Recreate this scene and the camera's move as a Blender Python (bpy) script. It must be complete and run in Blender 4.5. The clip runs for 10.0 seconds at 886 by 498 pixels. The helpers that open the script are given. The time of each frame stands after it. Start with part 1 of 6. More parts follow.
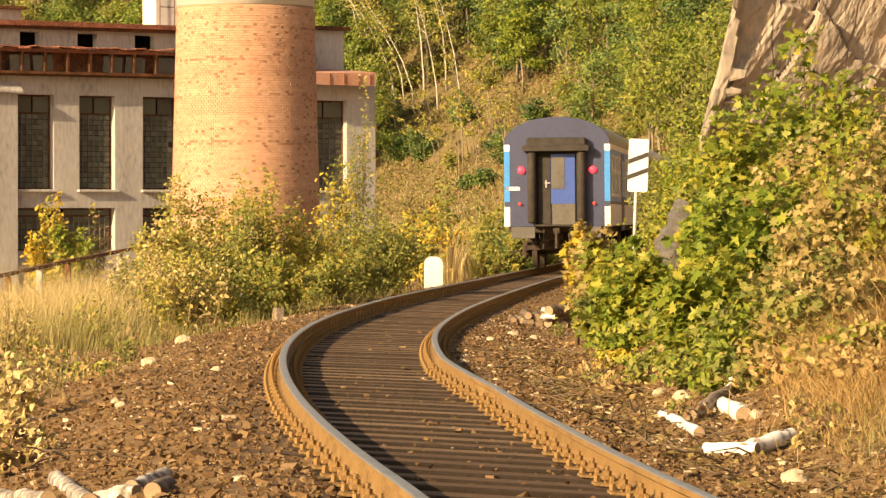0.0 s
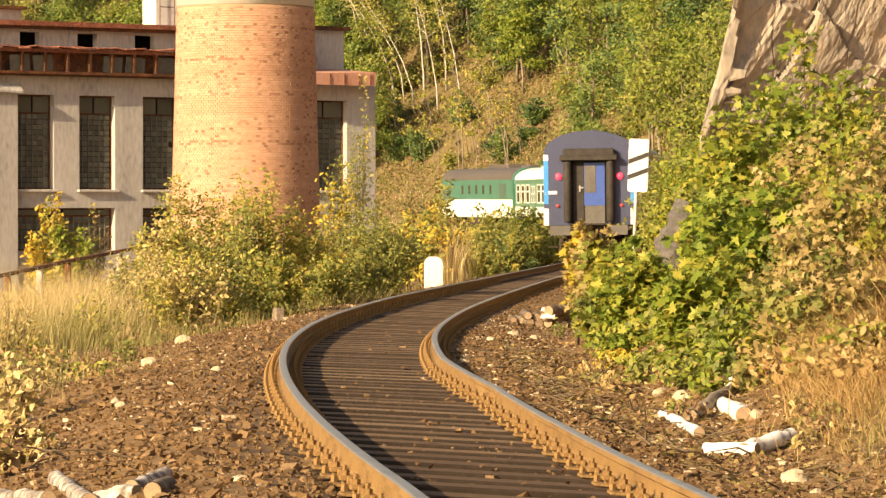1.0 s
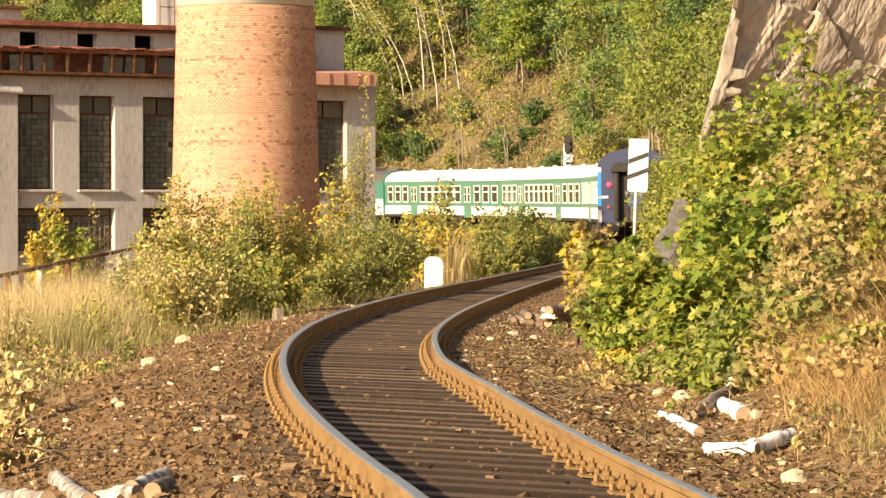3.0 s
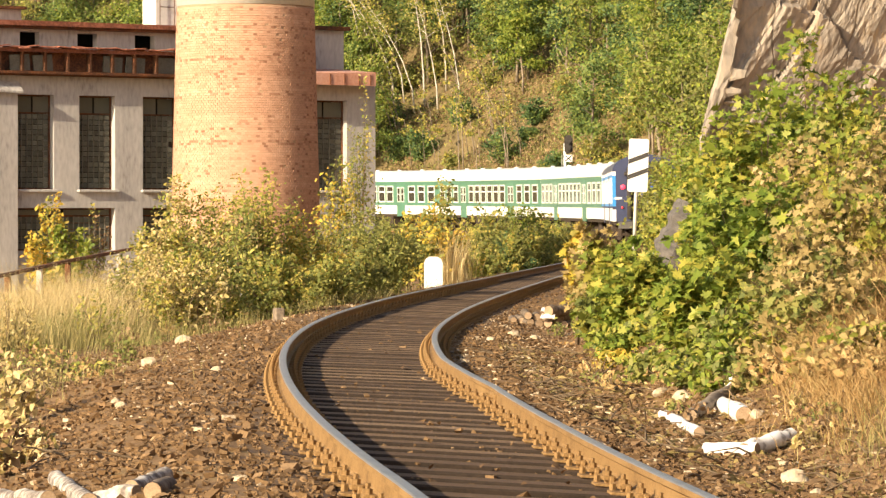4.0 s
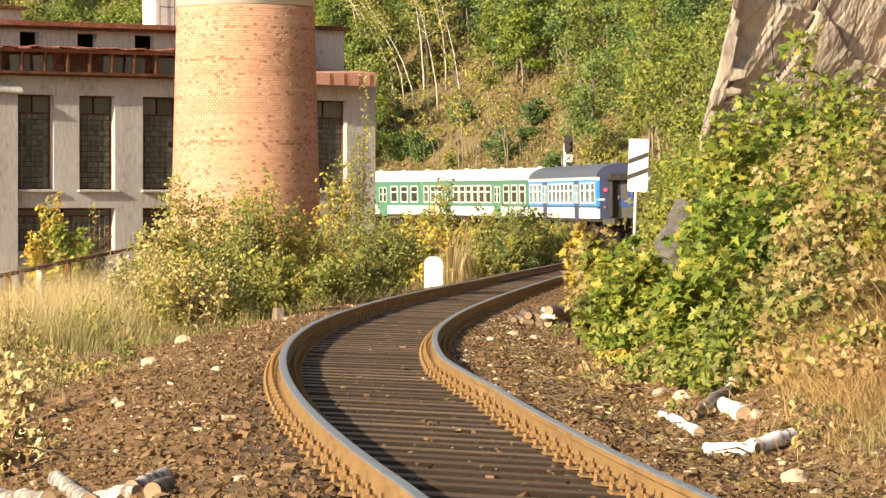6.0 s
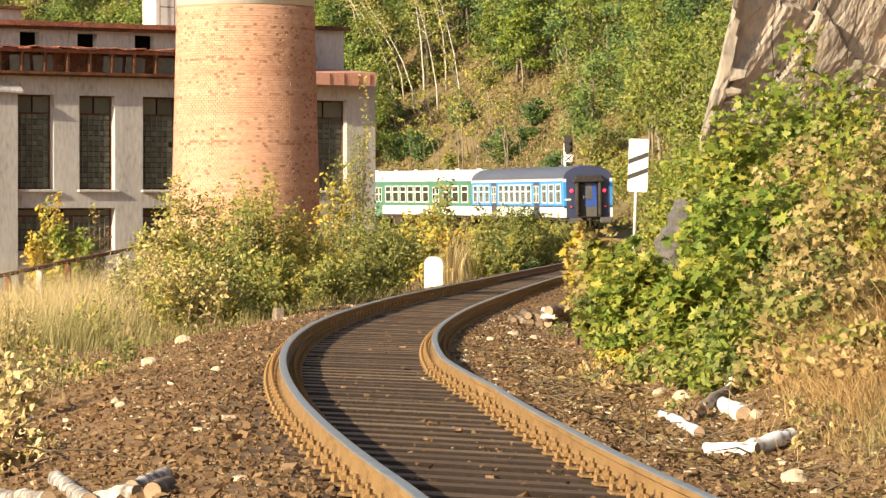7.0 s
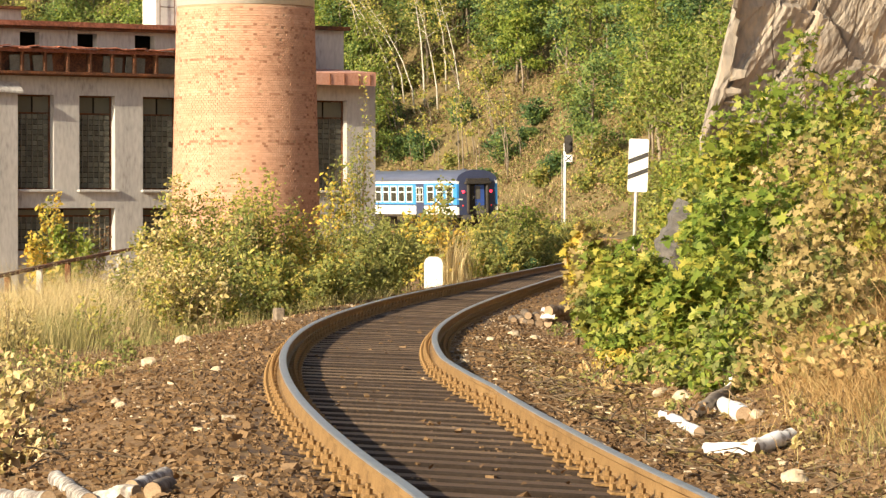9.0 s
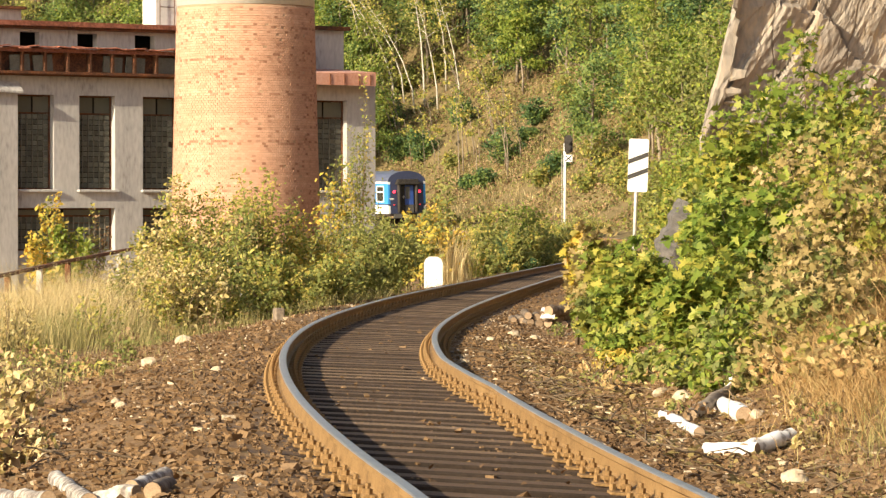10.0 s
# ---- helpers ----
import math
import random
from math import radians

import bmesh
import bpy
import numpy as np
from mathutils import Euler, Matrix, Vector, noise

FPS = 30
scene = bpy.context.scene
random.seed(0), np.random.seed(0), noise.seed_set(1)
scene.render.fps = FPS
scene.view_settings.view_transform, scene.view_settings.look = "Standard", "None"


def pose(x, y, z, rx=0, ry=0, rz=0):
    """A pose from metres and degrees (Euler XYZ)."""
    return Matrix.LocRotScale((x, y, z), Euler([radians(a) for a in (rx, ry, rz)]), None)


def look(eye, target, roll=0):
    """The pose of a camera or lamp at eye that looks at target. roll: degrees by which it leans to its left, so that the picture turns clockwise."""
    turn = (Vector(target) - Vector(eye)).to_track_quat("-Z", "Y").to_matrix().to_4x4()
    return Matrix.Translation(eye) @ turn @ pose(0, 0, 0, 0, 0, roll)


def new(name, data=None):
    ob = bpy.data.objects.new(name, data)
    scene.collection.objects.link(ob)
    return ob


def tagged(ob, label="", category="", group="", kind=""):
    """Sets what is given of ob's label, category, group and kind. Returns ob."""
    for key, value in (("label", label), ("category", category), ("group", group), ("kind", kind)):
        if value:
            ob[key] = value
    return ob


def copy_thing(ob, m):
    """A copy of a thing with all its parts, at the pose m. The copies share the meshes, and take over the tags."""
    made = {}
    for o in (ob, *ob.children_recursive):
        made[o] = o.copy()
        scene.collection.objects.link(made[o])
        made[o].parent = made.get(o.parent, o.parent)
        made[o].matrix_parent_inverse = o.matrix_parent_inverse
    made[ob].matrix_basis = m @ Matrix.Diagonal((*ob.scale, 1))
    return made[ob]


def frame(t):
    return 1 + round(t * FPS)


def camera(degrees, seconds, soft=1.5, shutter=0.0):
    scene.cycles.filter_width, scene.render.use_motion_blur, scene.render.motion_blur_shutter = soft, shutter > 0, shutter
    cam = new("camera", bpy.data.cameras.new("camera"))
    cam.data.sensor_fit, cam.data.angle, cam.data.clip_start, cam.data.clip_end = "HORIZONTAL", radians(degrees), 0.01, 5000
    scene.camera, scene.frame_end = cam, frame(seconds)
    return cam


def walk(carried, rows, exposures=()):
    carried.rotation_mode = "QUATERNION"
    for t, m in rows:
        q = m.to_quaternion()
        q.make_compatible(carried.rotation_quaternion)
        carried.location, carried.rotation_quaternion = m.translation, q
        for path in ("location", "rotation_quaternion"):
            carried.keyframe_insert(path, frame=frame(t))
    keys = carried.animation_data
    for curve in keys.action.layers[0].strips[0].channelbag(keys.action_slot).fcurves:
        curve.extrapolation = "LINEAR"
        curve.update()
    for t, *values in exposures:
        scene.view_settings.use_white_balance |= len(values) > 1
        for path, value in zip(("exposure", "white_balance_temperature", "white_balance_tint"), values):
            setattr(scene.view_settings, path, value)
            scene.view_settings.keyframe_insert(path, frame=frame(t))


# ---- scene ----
# ---------- camera: stands still on a tripod beside the line ----------
cam = camera(15.35, 10.0, soft=1.4)
EYE = pose(0, 0, 1.258, 90 - 0.734, 0, 0)
walk(cam, [(0.0, EYE), (10.0, EYE)], [(0.0, 0.80, 9000, 14), (1.0, 0.86, 8200, 13), (2.5, 0.93, 7300, 12), (4.5, 0.92, 6800, 11), (6.0, 0.90, 6550, 9), (10.0, 0.88, 6500, 8)])

# ---------- light: low autumn sun far round to the left, so low that it only grazes the works' facade ----------
SUN_AZ, SUN_EL = math.atan2(-0.69, -0.72), radians(23)
world = bpy.data.worlds.new("sky")
scene.world = world
world.use_nodes = True
wn = world.node_tree.nodes
sky = wn.new("ShaderNodeTexSky")
sky.sky_type, sky.sun_disc = "NISHITA", False
sky.sun_elevation, sky.sun_rotation = SUN_EL, math.pi / 2 - SUN_AZ
sky.air_density, sky.dust_density = 1.0, 2.0
world.node_tree.links.new(sky.outputs[0], wn["Background"].inputs[0])
wn["Background"].inputs[1].default_value = 0.10
sun = new("sun", bpy.data.lights.new("sun", "SUN"))
sun.data.energy, sun.data.angle, sun.data.color = 5.0, radians(0.6), (1.0, 0.845, 0.62)
sun_from = Vector((math.cos(SUN_AZ) * math.cos(SUN_EL), math.sin(SUN_AZ) * math.cos(SUN_EL), math.sin(SUN_EL)))
sun.matrix_world = look(sun_from * 50, (0, 0, 0))

# ---------- small tools ----------
rng = np.random.default_rng(7)


def material(name, stops, scale=6.0, rough=0.85, bump=0.3, fine=8.0, metal=0.0, mode="noise", dist=0.02, translucent=0.0, spec=0.3, stretch=None, pick=0.85, grain=0.5):
    """Procedural surface. stops: colours along a ramp; mode noise (two scales), island or object (random per piece)."""
    m = bpy.data.materials.new(name)
    m.use_nodes = True
    nt = m.node_tree
    n, link = nt.nodes, nt.links.new
    bsdf = n["Principled BSDF"]
    bsdf.inputs["Roughness"].default_value = rough
    bsdf.inputs["Metallic"].default_value = metal
    bsdf.inputs["Specular IOR Level"].default_value = spec
    co = n.new("ShaderNodeTexCoord")
    big, small = n.new("ShaderNodeTexNoise"), n.new("ShaderNodeTexNoise")
    big.inputs["Scale"].default_value, small.inputs["Scale"].default_value = scale, scale * fine
    big.inputs["Detail"].default_value, small.inputs["Detail"].default_value = 5, 4
    out = co.outputs["Object"]
    if stretch:
        mp = n.new("ShaderNodeMapping")
        mp.inputs["Scale"].default_value = stretch
        link(out, mp.inputs["Vector"])
        out = mp.outputs[0]
    for t in (big, small):
        link(out, t.inputs["Vector"])
    mix = n.new("ShaderNodeMath")
    mix.operation = "MULTIPLY_ADD"
    link(small.outputs[0], mix.inputs[0])
    mix.inputs[1].default_value = 0.5
    half = n.new("ShaderNodeMath")
    half.operation = "MULTIPLY"
    half.inputs[1].default_value = 0.5
    link(big.outputs[0], half.inputs[0])
    link(half.outputs[0], mix.inputs[2])
    value = mix.outputs[0]
    lo, hi = 0.33, 0.67
    if mode != "noise":
        src = n.new("ShaderNodeNewGeometry").outputs["Random Per Island"] if mode == "island" else n.new("ShaderNodeObjectInfo").outputs["Random"]
        blend = n.new("ShaderNodeMath")
        blend.operation = "MULTIPLY_ADD"
        link(mix.outputs[0], blend.inputs[0])
        blend.inputs[1].default_value = grain
        sub = n.new("ShaderNodeMath")
        sub.operation = "MULTIPLY_ADD"
        link(src, sub.inputs[0])
        sub.inputs[1].default_value, sub.inputs[2].default_value = pick, 0.495 - grain / 2 - pick / 2
        link(sub.outputs[0], blend.inputs[2])
        value, lo, hi = blend.outputs[0], 0.02, 0.98
    ramp = n.new("ShaderNodeValToRGB")
    el = ramp.color_ramp.elements
    while len(el) < len(stops):
        el.new(0.5)
    for i, c in enumerate(stops):
        el[i].position = lo + (hi - lo) * i / max(1, len(stops) - 1)
        el[i].color = (*c, 1)
    link(value, ramp.inputs[0])
    link(ramp.outputs[0], bsdf.inputs["Base Color"])
    if bump:
        b = n.new("ShaderNodeBump")
        b.inputs["Strength"].default_value, b.inputs["Distance"].default_value = bump, dist
        link(mix.outputs[0], b.inputs["Height"])
        link(b.outputs[0], bsdf.inputs["Normal"])
    if translucent:
        tr, ms = n.new("ShaderNodeBsdfTranslucent"), n.new("ShaderNodeMixShader")
        link(ramp.outputs[0], tr.inputs[0])
        ms.inputs[0].default_value = translucent
        link(bsdf.outputs[0], ms.inputs[1])
        link(tr.outputs[0], ms.inputs[2])
        link(ms.outputs[0], n["Material Output"].inputs[0])
    return m


def mesh_from(verts, faces, mats=(), ids=None, smooth=False):
    me = bpy.data.meshes.new("mesh")
    me.from_pydata([tuple(v) for v in verts], [], [tuple(f) for f in faces])
    for mm in mats if isinstance(mats, (list, tuple)) else [mats]:
        me.materials.append(mm)
    if ids is not None:
        me.polygons.foreach_set("material_index", ids)
    if smooth:
        me.polygons.foreach_set("use_smooth", [True] * len(me.polygons))
    me.update()
    return me


def poly_mesh(verts, k, mat_):
    """Many separate polygons of k corners each, in one mesh. verts: (n * k, 3)."""
    n = len(verts) // k
    me = bpy.data.meshes.new("mesh")
    me.vertices.add(n * k)
    me.vertices.foreach_set("co", np.ascontiguousarray(verts, dtype=np.float32).ravel())
    me.loops.add(n * k)
    me.loops.foreach_set("vertex_index", np.arange(n * k, dtype=np.int32))
    me.polygons.add(n)
    me.polygons.foreach_set("loop_start", np.arange(0, n * k, k, dtype=np.int32))
    me.update(calc_edges=True)
    me.materials.append(mat_)
    return me


def part(name, me, parent, label="", m=None):
    ob = new(name, me)
    ob.parent = parent
    if m is not None:
        ob.matrix_basis = m
    if label:
        ob["label"] = label
    return ob


def empty(name, m=None):
    ob = new(name)
    ob.empty_display_size = 0.2
    if m is not None:
        ob.matrix_basis = m
    return ob


class Soup:
    """Collects boxes, tubes and prisms into one mesh."""

    def __init__(self):
        self.v, self.f, self.i = [], [], []

    def add(self, verts, faces, slot=0):
        o = len(self.v)
        self.v += [tuple(p) for p in verts]
        self.f += [tuple(o + a for a in f) for f in faces]
        self.i += [slot] * len(faces)
        return self

    def box(self, lo, hi, slot=0, bev=0.0, m=None):
        (x0, y0, z0), (x1, y1, z1) = lo, hi
        if bev <= 0:
            v = [(x, y, z) for x in (x0, x1) for y in (y0, y1) for z in (z0, z1)]
            f = [(0, 1, 3, 2), (4, 6, 7, 5), (0, 4, 5, 1), (2, 3, 7, 6), (0, 2, 6, 4), (1, 5, 7, 3)]
        else:
            b = bev
            ring = [(x0 + b, y0), (x1 - b, y0), (x1, y0 + b), (x1, y1 - b), (x1 - b, y1), (x0 + b, y1), (x0, y1 - b), (x0, y0 + b)]
            cx, cy = (x0 + x1) / 2, (y0 + y1) / 2
            inner = [(x + (b if x < cx else -b) * (abs(x - cx) > 1e-9), y + (b if y < cy else -b)) for x, y in ring]
            v = [(x, y, z0) for x, y in ring] + [(x, y, z1 - b) for x, y in ring] + [(x, y, z1) for x, y in inner]
            f = [tuple(range(7, -1, -1)), tuple(range(16, 24))]
            for r in (0, 8):
                f += [(r + i, r + (i + 1) % 8, r + 8 + (i + 1) % 8, r + 8 + i) for i in range(8)]
        if m is not None:
            v = [m @ Vector(p) for p in v]
        return self.add(v, f, slot)

    def tube(self, pts, radii, sides=6, slot=0, caps=True):
        pts = [Vector(p) for p in pts]
        if not hasattr(radii, "__len__"):
            radii = [radii] * len(pts)
        v, f = [], []
        for i, p in enumerate(pts):
            d = (pts[min(i + 1, len(pts) - 1)] - pts[max(i - 1, 0)]).normalized()
            a = d.orthogonal().normalized() if abs(d.z) > 0.95 else d.cross(Vector((0, 0, 1))).normalized()
            b = d.cross(a)
            for k in range(sides):
                w = 2 * math.pi * k / sides
                v.append(p + (a * math.cos(w) + b * math.sin(w)) * radii[i])
        for i in range(len(pts) - 1):
            for k in range(sides):
                q = (k + 1) % sides
                f.append((i * sides + k, i * sides + q, (i + 1) * sides + q, (i + 1) * sides + k))
        if caps:
            f += [tuple(range(sides - 1, -1, -1)), tuple((len(pts) - 1) * sides + k for k in range(sides))]
        return self.add(v, f, slot)

    def mesh(self, *mats, smooth=False):
        return mesh_from(self.v, self.f, list(mats), self.i, smooth)


# ---------- the line: curvature, grade and cant along its length ----------
KNOT = [-60, 0, 12, 24, 36, 48, 60, 72, 84, 96, 108, 120, 145, 170, 195, 400]
CURVE = [5.1, 5.12, 5.20, 6.58, 2.88, 0.61, 0.60, 0.69, -0.21, 0.13, -0.49, -1.32, -4.89, -6.16, -6.10, -6.79]
STEP = 0.25
UU = np.arange(0, 400, STEP)


def _run(uu, head, x, y):
    k = np.interp(uu, KNOT, CURVE) / 1000
    du = np.diff(uu)
    th = head + np.r_[0, np.cumsum((k[1:] + k[:-1]) / 2 * du)]
    xs = x + np.r_[0, np.cumsum((np.sin(th[1:]) + np.sin(th[:-1])) / 2 * du)]
    ys = y + np.r_[0, np.cumsum((np.cos(th[1:]) + np.cos(th[:-1])) / 2 * du)]
    return xs, ys, th


fx, fy, ft = _run(UU, -0.122, 0.569, 14.475)
BU = np.arange(0, -40, -STEP)
bx, by, bt = _run(BU, -0.122, 0.569, 14.475)
TU = np.r_[BU[:0:-1], UU]
TX, TY, TH = np.r_[bx[:0:-1], fx], np.r_[by[:0:-1], fy], np.r_[bt[:0:-1], ft]
TZ = -0.00742 * TU + 27.7e-6 * np.clip(TU, 0, 260) ** 2
TZ = np.where(TU < 0, 0, TZ)
TC = np.interp(TU, [0, 20, 40, 60, 90, 300], [0.111, 0.049, 0.066, 0.007, -0.018, -0.042])
GAUGE = 1.505


def on_line(u, lat=0.0, z=0.0):
    """A point beside the line: u metres along it, lat to the right of its middle, z over the rail tops."""
    x, y, th, zz, c = (np.interp(u, TU, a) for a in (TX, TY, TH, TZ, TC))
    return Vector((x + lat * math.cos(th), y - lat * math.sin(th), zz + z - c * lat / GAUGE))


def frame_on_line(u, lat=0.0, z=0.0):
    """The pose there: local y along the line, x to the right, tilted with the cant."""
    th, c = np.interp(u, TU, TH), np.interp(u, TU, TC)
    return Matrix.Translation(on_line(u, lat, z)) @ Matrix.Rotation(-th, 4, "Z") @ Matrix.Rotation(math.atan2(c, GAUGE), 4, "Y")


def rel_line(X, Y):
    """Distance along and to the right of the line for arrays of places."""
    X, Y = np.atleast_1d(np.asarray(X, float)), np.atleast_1d(np.asarray(Y, float))
    u, l = np.empty(X.shape), np.empty(X.shape)
    sx, sy, su, sh = TX[::4], TY[::4], TU[::4], TH[::4]
    for a in range(0, len(X), 4000):
        dx, dy = X[a:a + 4000, None] - sx, Y[a:a + 4000, None] - sy
        j = np.argmin(dx * dx + dy * dy, axis=1)
        r = np.arange(len(j))
        u[a:a + 4000] = su[j] + dx[r, j] * np.sin(sh[j]) + dy[r, j] * np.cos(sh[j])
        l[a:a + 4000] = dx[r, j] * np.cos(sh[j]) - dy[r, j] * np.sin(sh[j])
    return u, l


FOOT = np.array([(45, 20), (34, 90), (21, 150), (16, 180), (12.5, 198), (7.5, 219), (-1, 241), (-12, 261), (-40, 288), (-110, 310), (-400, 330)], float)


def beyond_foot(X, Y):
    """Signed distance past the foot of the far hillside."""
    best, sign = np.full(len(X), 1e9), np.ones(len(X))
    for (ax, ay), (bx_, by_) in zip(FOOT[:-1], FOOT[1:]):
        ex, ey = bx_ - ax, by_ - ay
        t = np.clip(((X - ax) * ex + (Y - ay) * ey) / (ex * ex + ey * ey), 0, 1)
        d = np.hypot(X - ax - t * ex, Y - ay - t * ey)
        s = np.sign((X - ax) * ey - (Y - ay) * ex)
        near = d < best
        best, sign = np.where(near, d, best), np.where(near, s, sign)
    return best * sign


def waves(X, Y, s):
    return np.sin(X * s + 1.3) * np.cos(Y * s * 0.83 + 0.4) + 0.5 * np.sin(X * s * 2.3 + Y * s * 1.7) + 0.3 * np.cos(X * s * 4.1 - Y * s * 3.7)


def ground_z(X, Y):
    X, Y = np.atleast_1d(np.asarray(X, float)), np.atleast_1d(np.asarray(Y, float))
    u, l = rel_line(X, Y)
    zt, c = np.interp(u, TU, TZ), np.interp(u, TU, TC)
    bed = np.interp(l, [-40, -14, -8, -5, -3.2, -2.1, -1.45, -0.98, -0.82, 0.82, 0.98, 1.45, 1.9, 2.6], [-2.2, -1.7, -1.0, -0.62, -0.5, -0.27, -0.175, -0.165, -0.205, -0.205, -0.165, -0.185, -0.27, -0.33])
    bank = np.clip(l - 2.5, 0, 12) * np.interp(u, [-40, 0, 12, 30, 70, 95, 130], [0.25, 0.32, 0.42, 0.55, 0.6, 0.3, 0.1])
    z = zt + bed + bank - np.clip(c * l / GAUGE, -0.1, 0.1) * np.clip(2.8 - np.abs(l), 0, 1)
    rough = np.clip((np.abs(l) - 1.3) / 1.5, 0, 1)
    z += rough * (0.03 * waves(X, Y, 1.9) + 0.05 * waves(X, Y, 0.6))
    d = np.clip(beyond_foot(X, Y), 0, 200)
    z += np.interp(d, [0, 3, 60, 120, 200], [0, 1.7, 47, 70, 80]) + np.clip(d / 10, 0, 1) * 0.5 * waves(X, Y, 0.35)
    return z


def gz(x, y):
    return float(ground_z([x], [y])[0])


# ---------- materials of the setting ----------
M_SOIL = material("dry soil and leaf litter", [(0.09, 0.05, 0.021), (0.17, 0.098, 0.043), (0.245, 0.15, 0.07), (0.17, 0.125, 0.052)], 1.1, 0.95, 0.8, 14, dist=0.05)
M_STONE = material("rusty ballast stone", [(0.086, 0.049, 0.022), (0.135, 0.079, 0.036), (0.182, 0.111, 0.053), (0.255, 0.163, 0.087)], 9, 0.95, 0.5, 5, mode="island")
M_PALE = material("pale limestone", [(0.40, 0.30, 0.19), (0.60, 0.50, 0.36)], 9, 0.9, 0.5, 5)
M_RUST = material("rail web with ochre rust dust", [(0.13, 0.072, 0.028), (0.24, 0.142, 0.055), (0.31, 0.195, 0.085)], 3, 0.8, 0.25, 25, dist=0.004)
M_STEEL = material("worn bright rail head", [(0.30, 0.29, 0.27), (0.46, 0.44, 0.40)], 5, 0.42, 0.1, 20, metal=0.75, dist=0.002)
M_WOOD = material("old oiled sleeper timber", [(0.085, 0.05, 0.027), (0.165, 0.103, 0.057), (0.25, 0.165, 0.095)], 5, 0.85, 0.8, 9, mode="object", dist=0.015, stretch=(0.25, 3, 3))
# sleeper sides, darker than the tops
M_WOODSIDE = material("dark timber side", [(0.018, 0.012, 0.008), (0.045, 0.03, 0.02)], 5, 0.85, 0.5, 7)
M_ROCK = material("weathered grey-brown rock", [(0.15, 0.132, 0.112), (0.245, 0.213, 0.178), (0.305, 0.262, 0.215), (0.36, 0.297, 0.23), (0.44, 0.33, 0.20)], 0.9, 0.92, 0.6, 9, dist=0.06, stretch=(1.5, 1.5, 0.6))


M_SLOPE = material("overgrown slope soil", [(0.06, 0.06, 0.022), (0.13, 0.10, 0.04), (0.20, 0.145, 0.07), (0.12, 0.12, 0.04)], 0.35, 0.95, 0.8, 12, dist=0.1)


def add_cracks(m, scale, stretch, width, dark):
    """Dark open cracks between blocks, from the edges of a cell pattern."""
    nt = m.node_tree
    n, link = nt.nodes, nt.links.new
    bsdf = n["Principled BSDF"]
    vor, mp, co = n.new("ShaderNodeTexVoronoi"), n.new("ShaderNodeMapping"), n.new("ShaderNodeTexCoord")
    warp, addv = n.new("ShaderNodeTexNoise"), n.new("ShaderNodeMixRGB")
    warp.inputs["Scale"].default_value = 1.1
    addv.blend_type, addv.inputs[0].default_value = "ADD", 0.35
    link(co.outputs["Object"], warp.inputs["Vector"])
    link(co.outputs["Object"], addv.inputs[1])
    link(warp.outputs["Color"], addv.inputs[2])
    mp.inputs["Scale"].default_value, mp.inputs["Rotation"].default_value = stretch, (0.25, 0.35, 0.5)
    link(addv.outputs[0], mp.inputs["Vector"])
    vor.feature = "DISTANCE_TO_EDGE"
    vor.inputs["Scale"].default_value = scale
    link(mp.outputs[0], vor.inputs["Vector"])
    ramp, mul = n.new("ShaderNodeValToRGB"), n.new("ShaderNodeMixRGB")
    ramp.color_ramp.elements[0].color, ramp.color_ramp.elements[0].position = (dark, dark, dark, 1), 0.0
    ramp.color_ramp.elements[1].color, ramp.color_ramp.elements[1].position = (1, 1, 1, 1), width
    link(vor.outputs["Distance"], ramp.inputs[0])
    mul.blend_type, mul.inputs[0].default_value = "MULTIPLY", 1.0
    old = bsdf.inputs["Base Color"].links[0].from_socket
    link(old, mul.inputs[1])
    link(ramp.outputs[0], mul.inputs[2])
    link(mul.outputs[0], bsdf.inputs["Base Color"])
    b2 = n.new("ShaderNodeBump")
    b2.inputs["Strength"].default_value, b2.inputs["Distance"].default_value = 0.6, 0.08
    link(ramp.outputs[0], b2.inputs["Height"])
    link(bsdf.inputs["Normal"].links[0].from_socket, b2.inputs["Normal"])
    link(b2.outputs[0], bsdf.inputs["Normal"])


M_SLAB = material("dark grey slab rock", [(0.055, 0.05, 0.045), (0.11, 0.10, 0.09), (0.17, 0.155, 0.14)], 1.6, 0.9, 0.6, 7, dist=0.05)
add_cracks(M_ROCK, 0.9, (1.0, 0.7, 0.4), 0.02, 0.6)


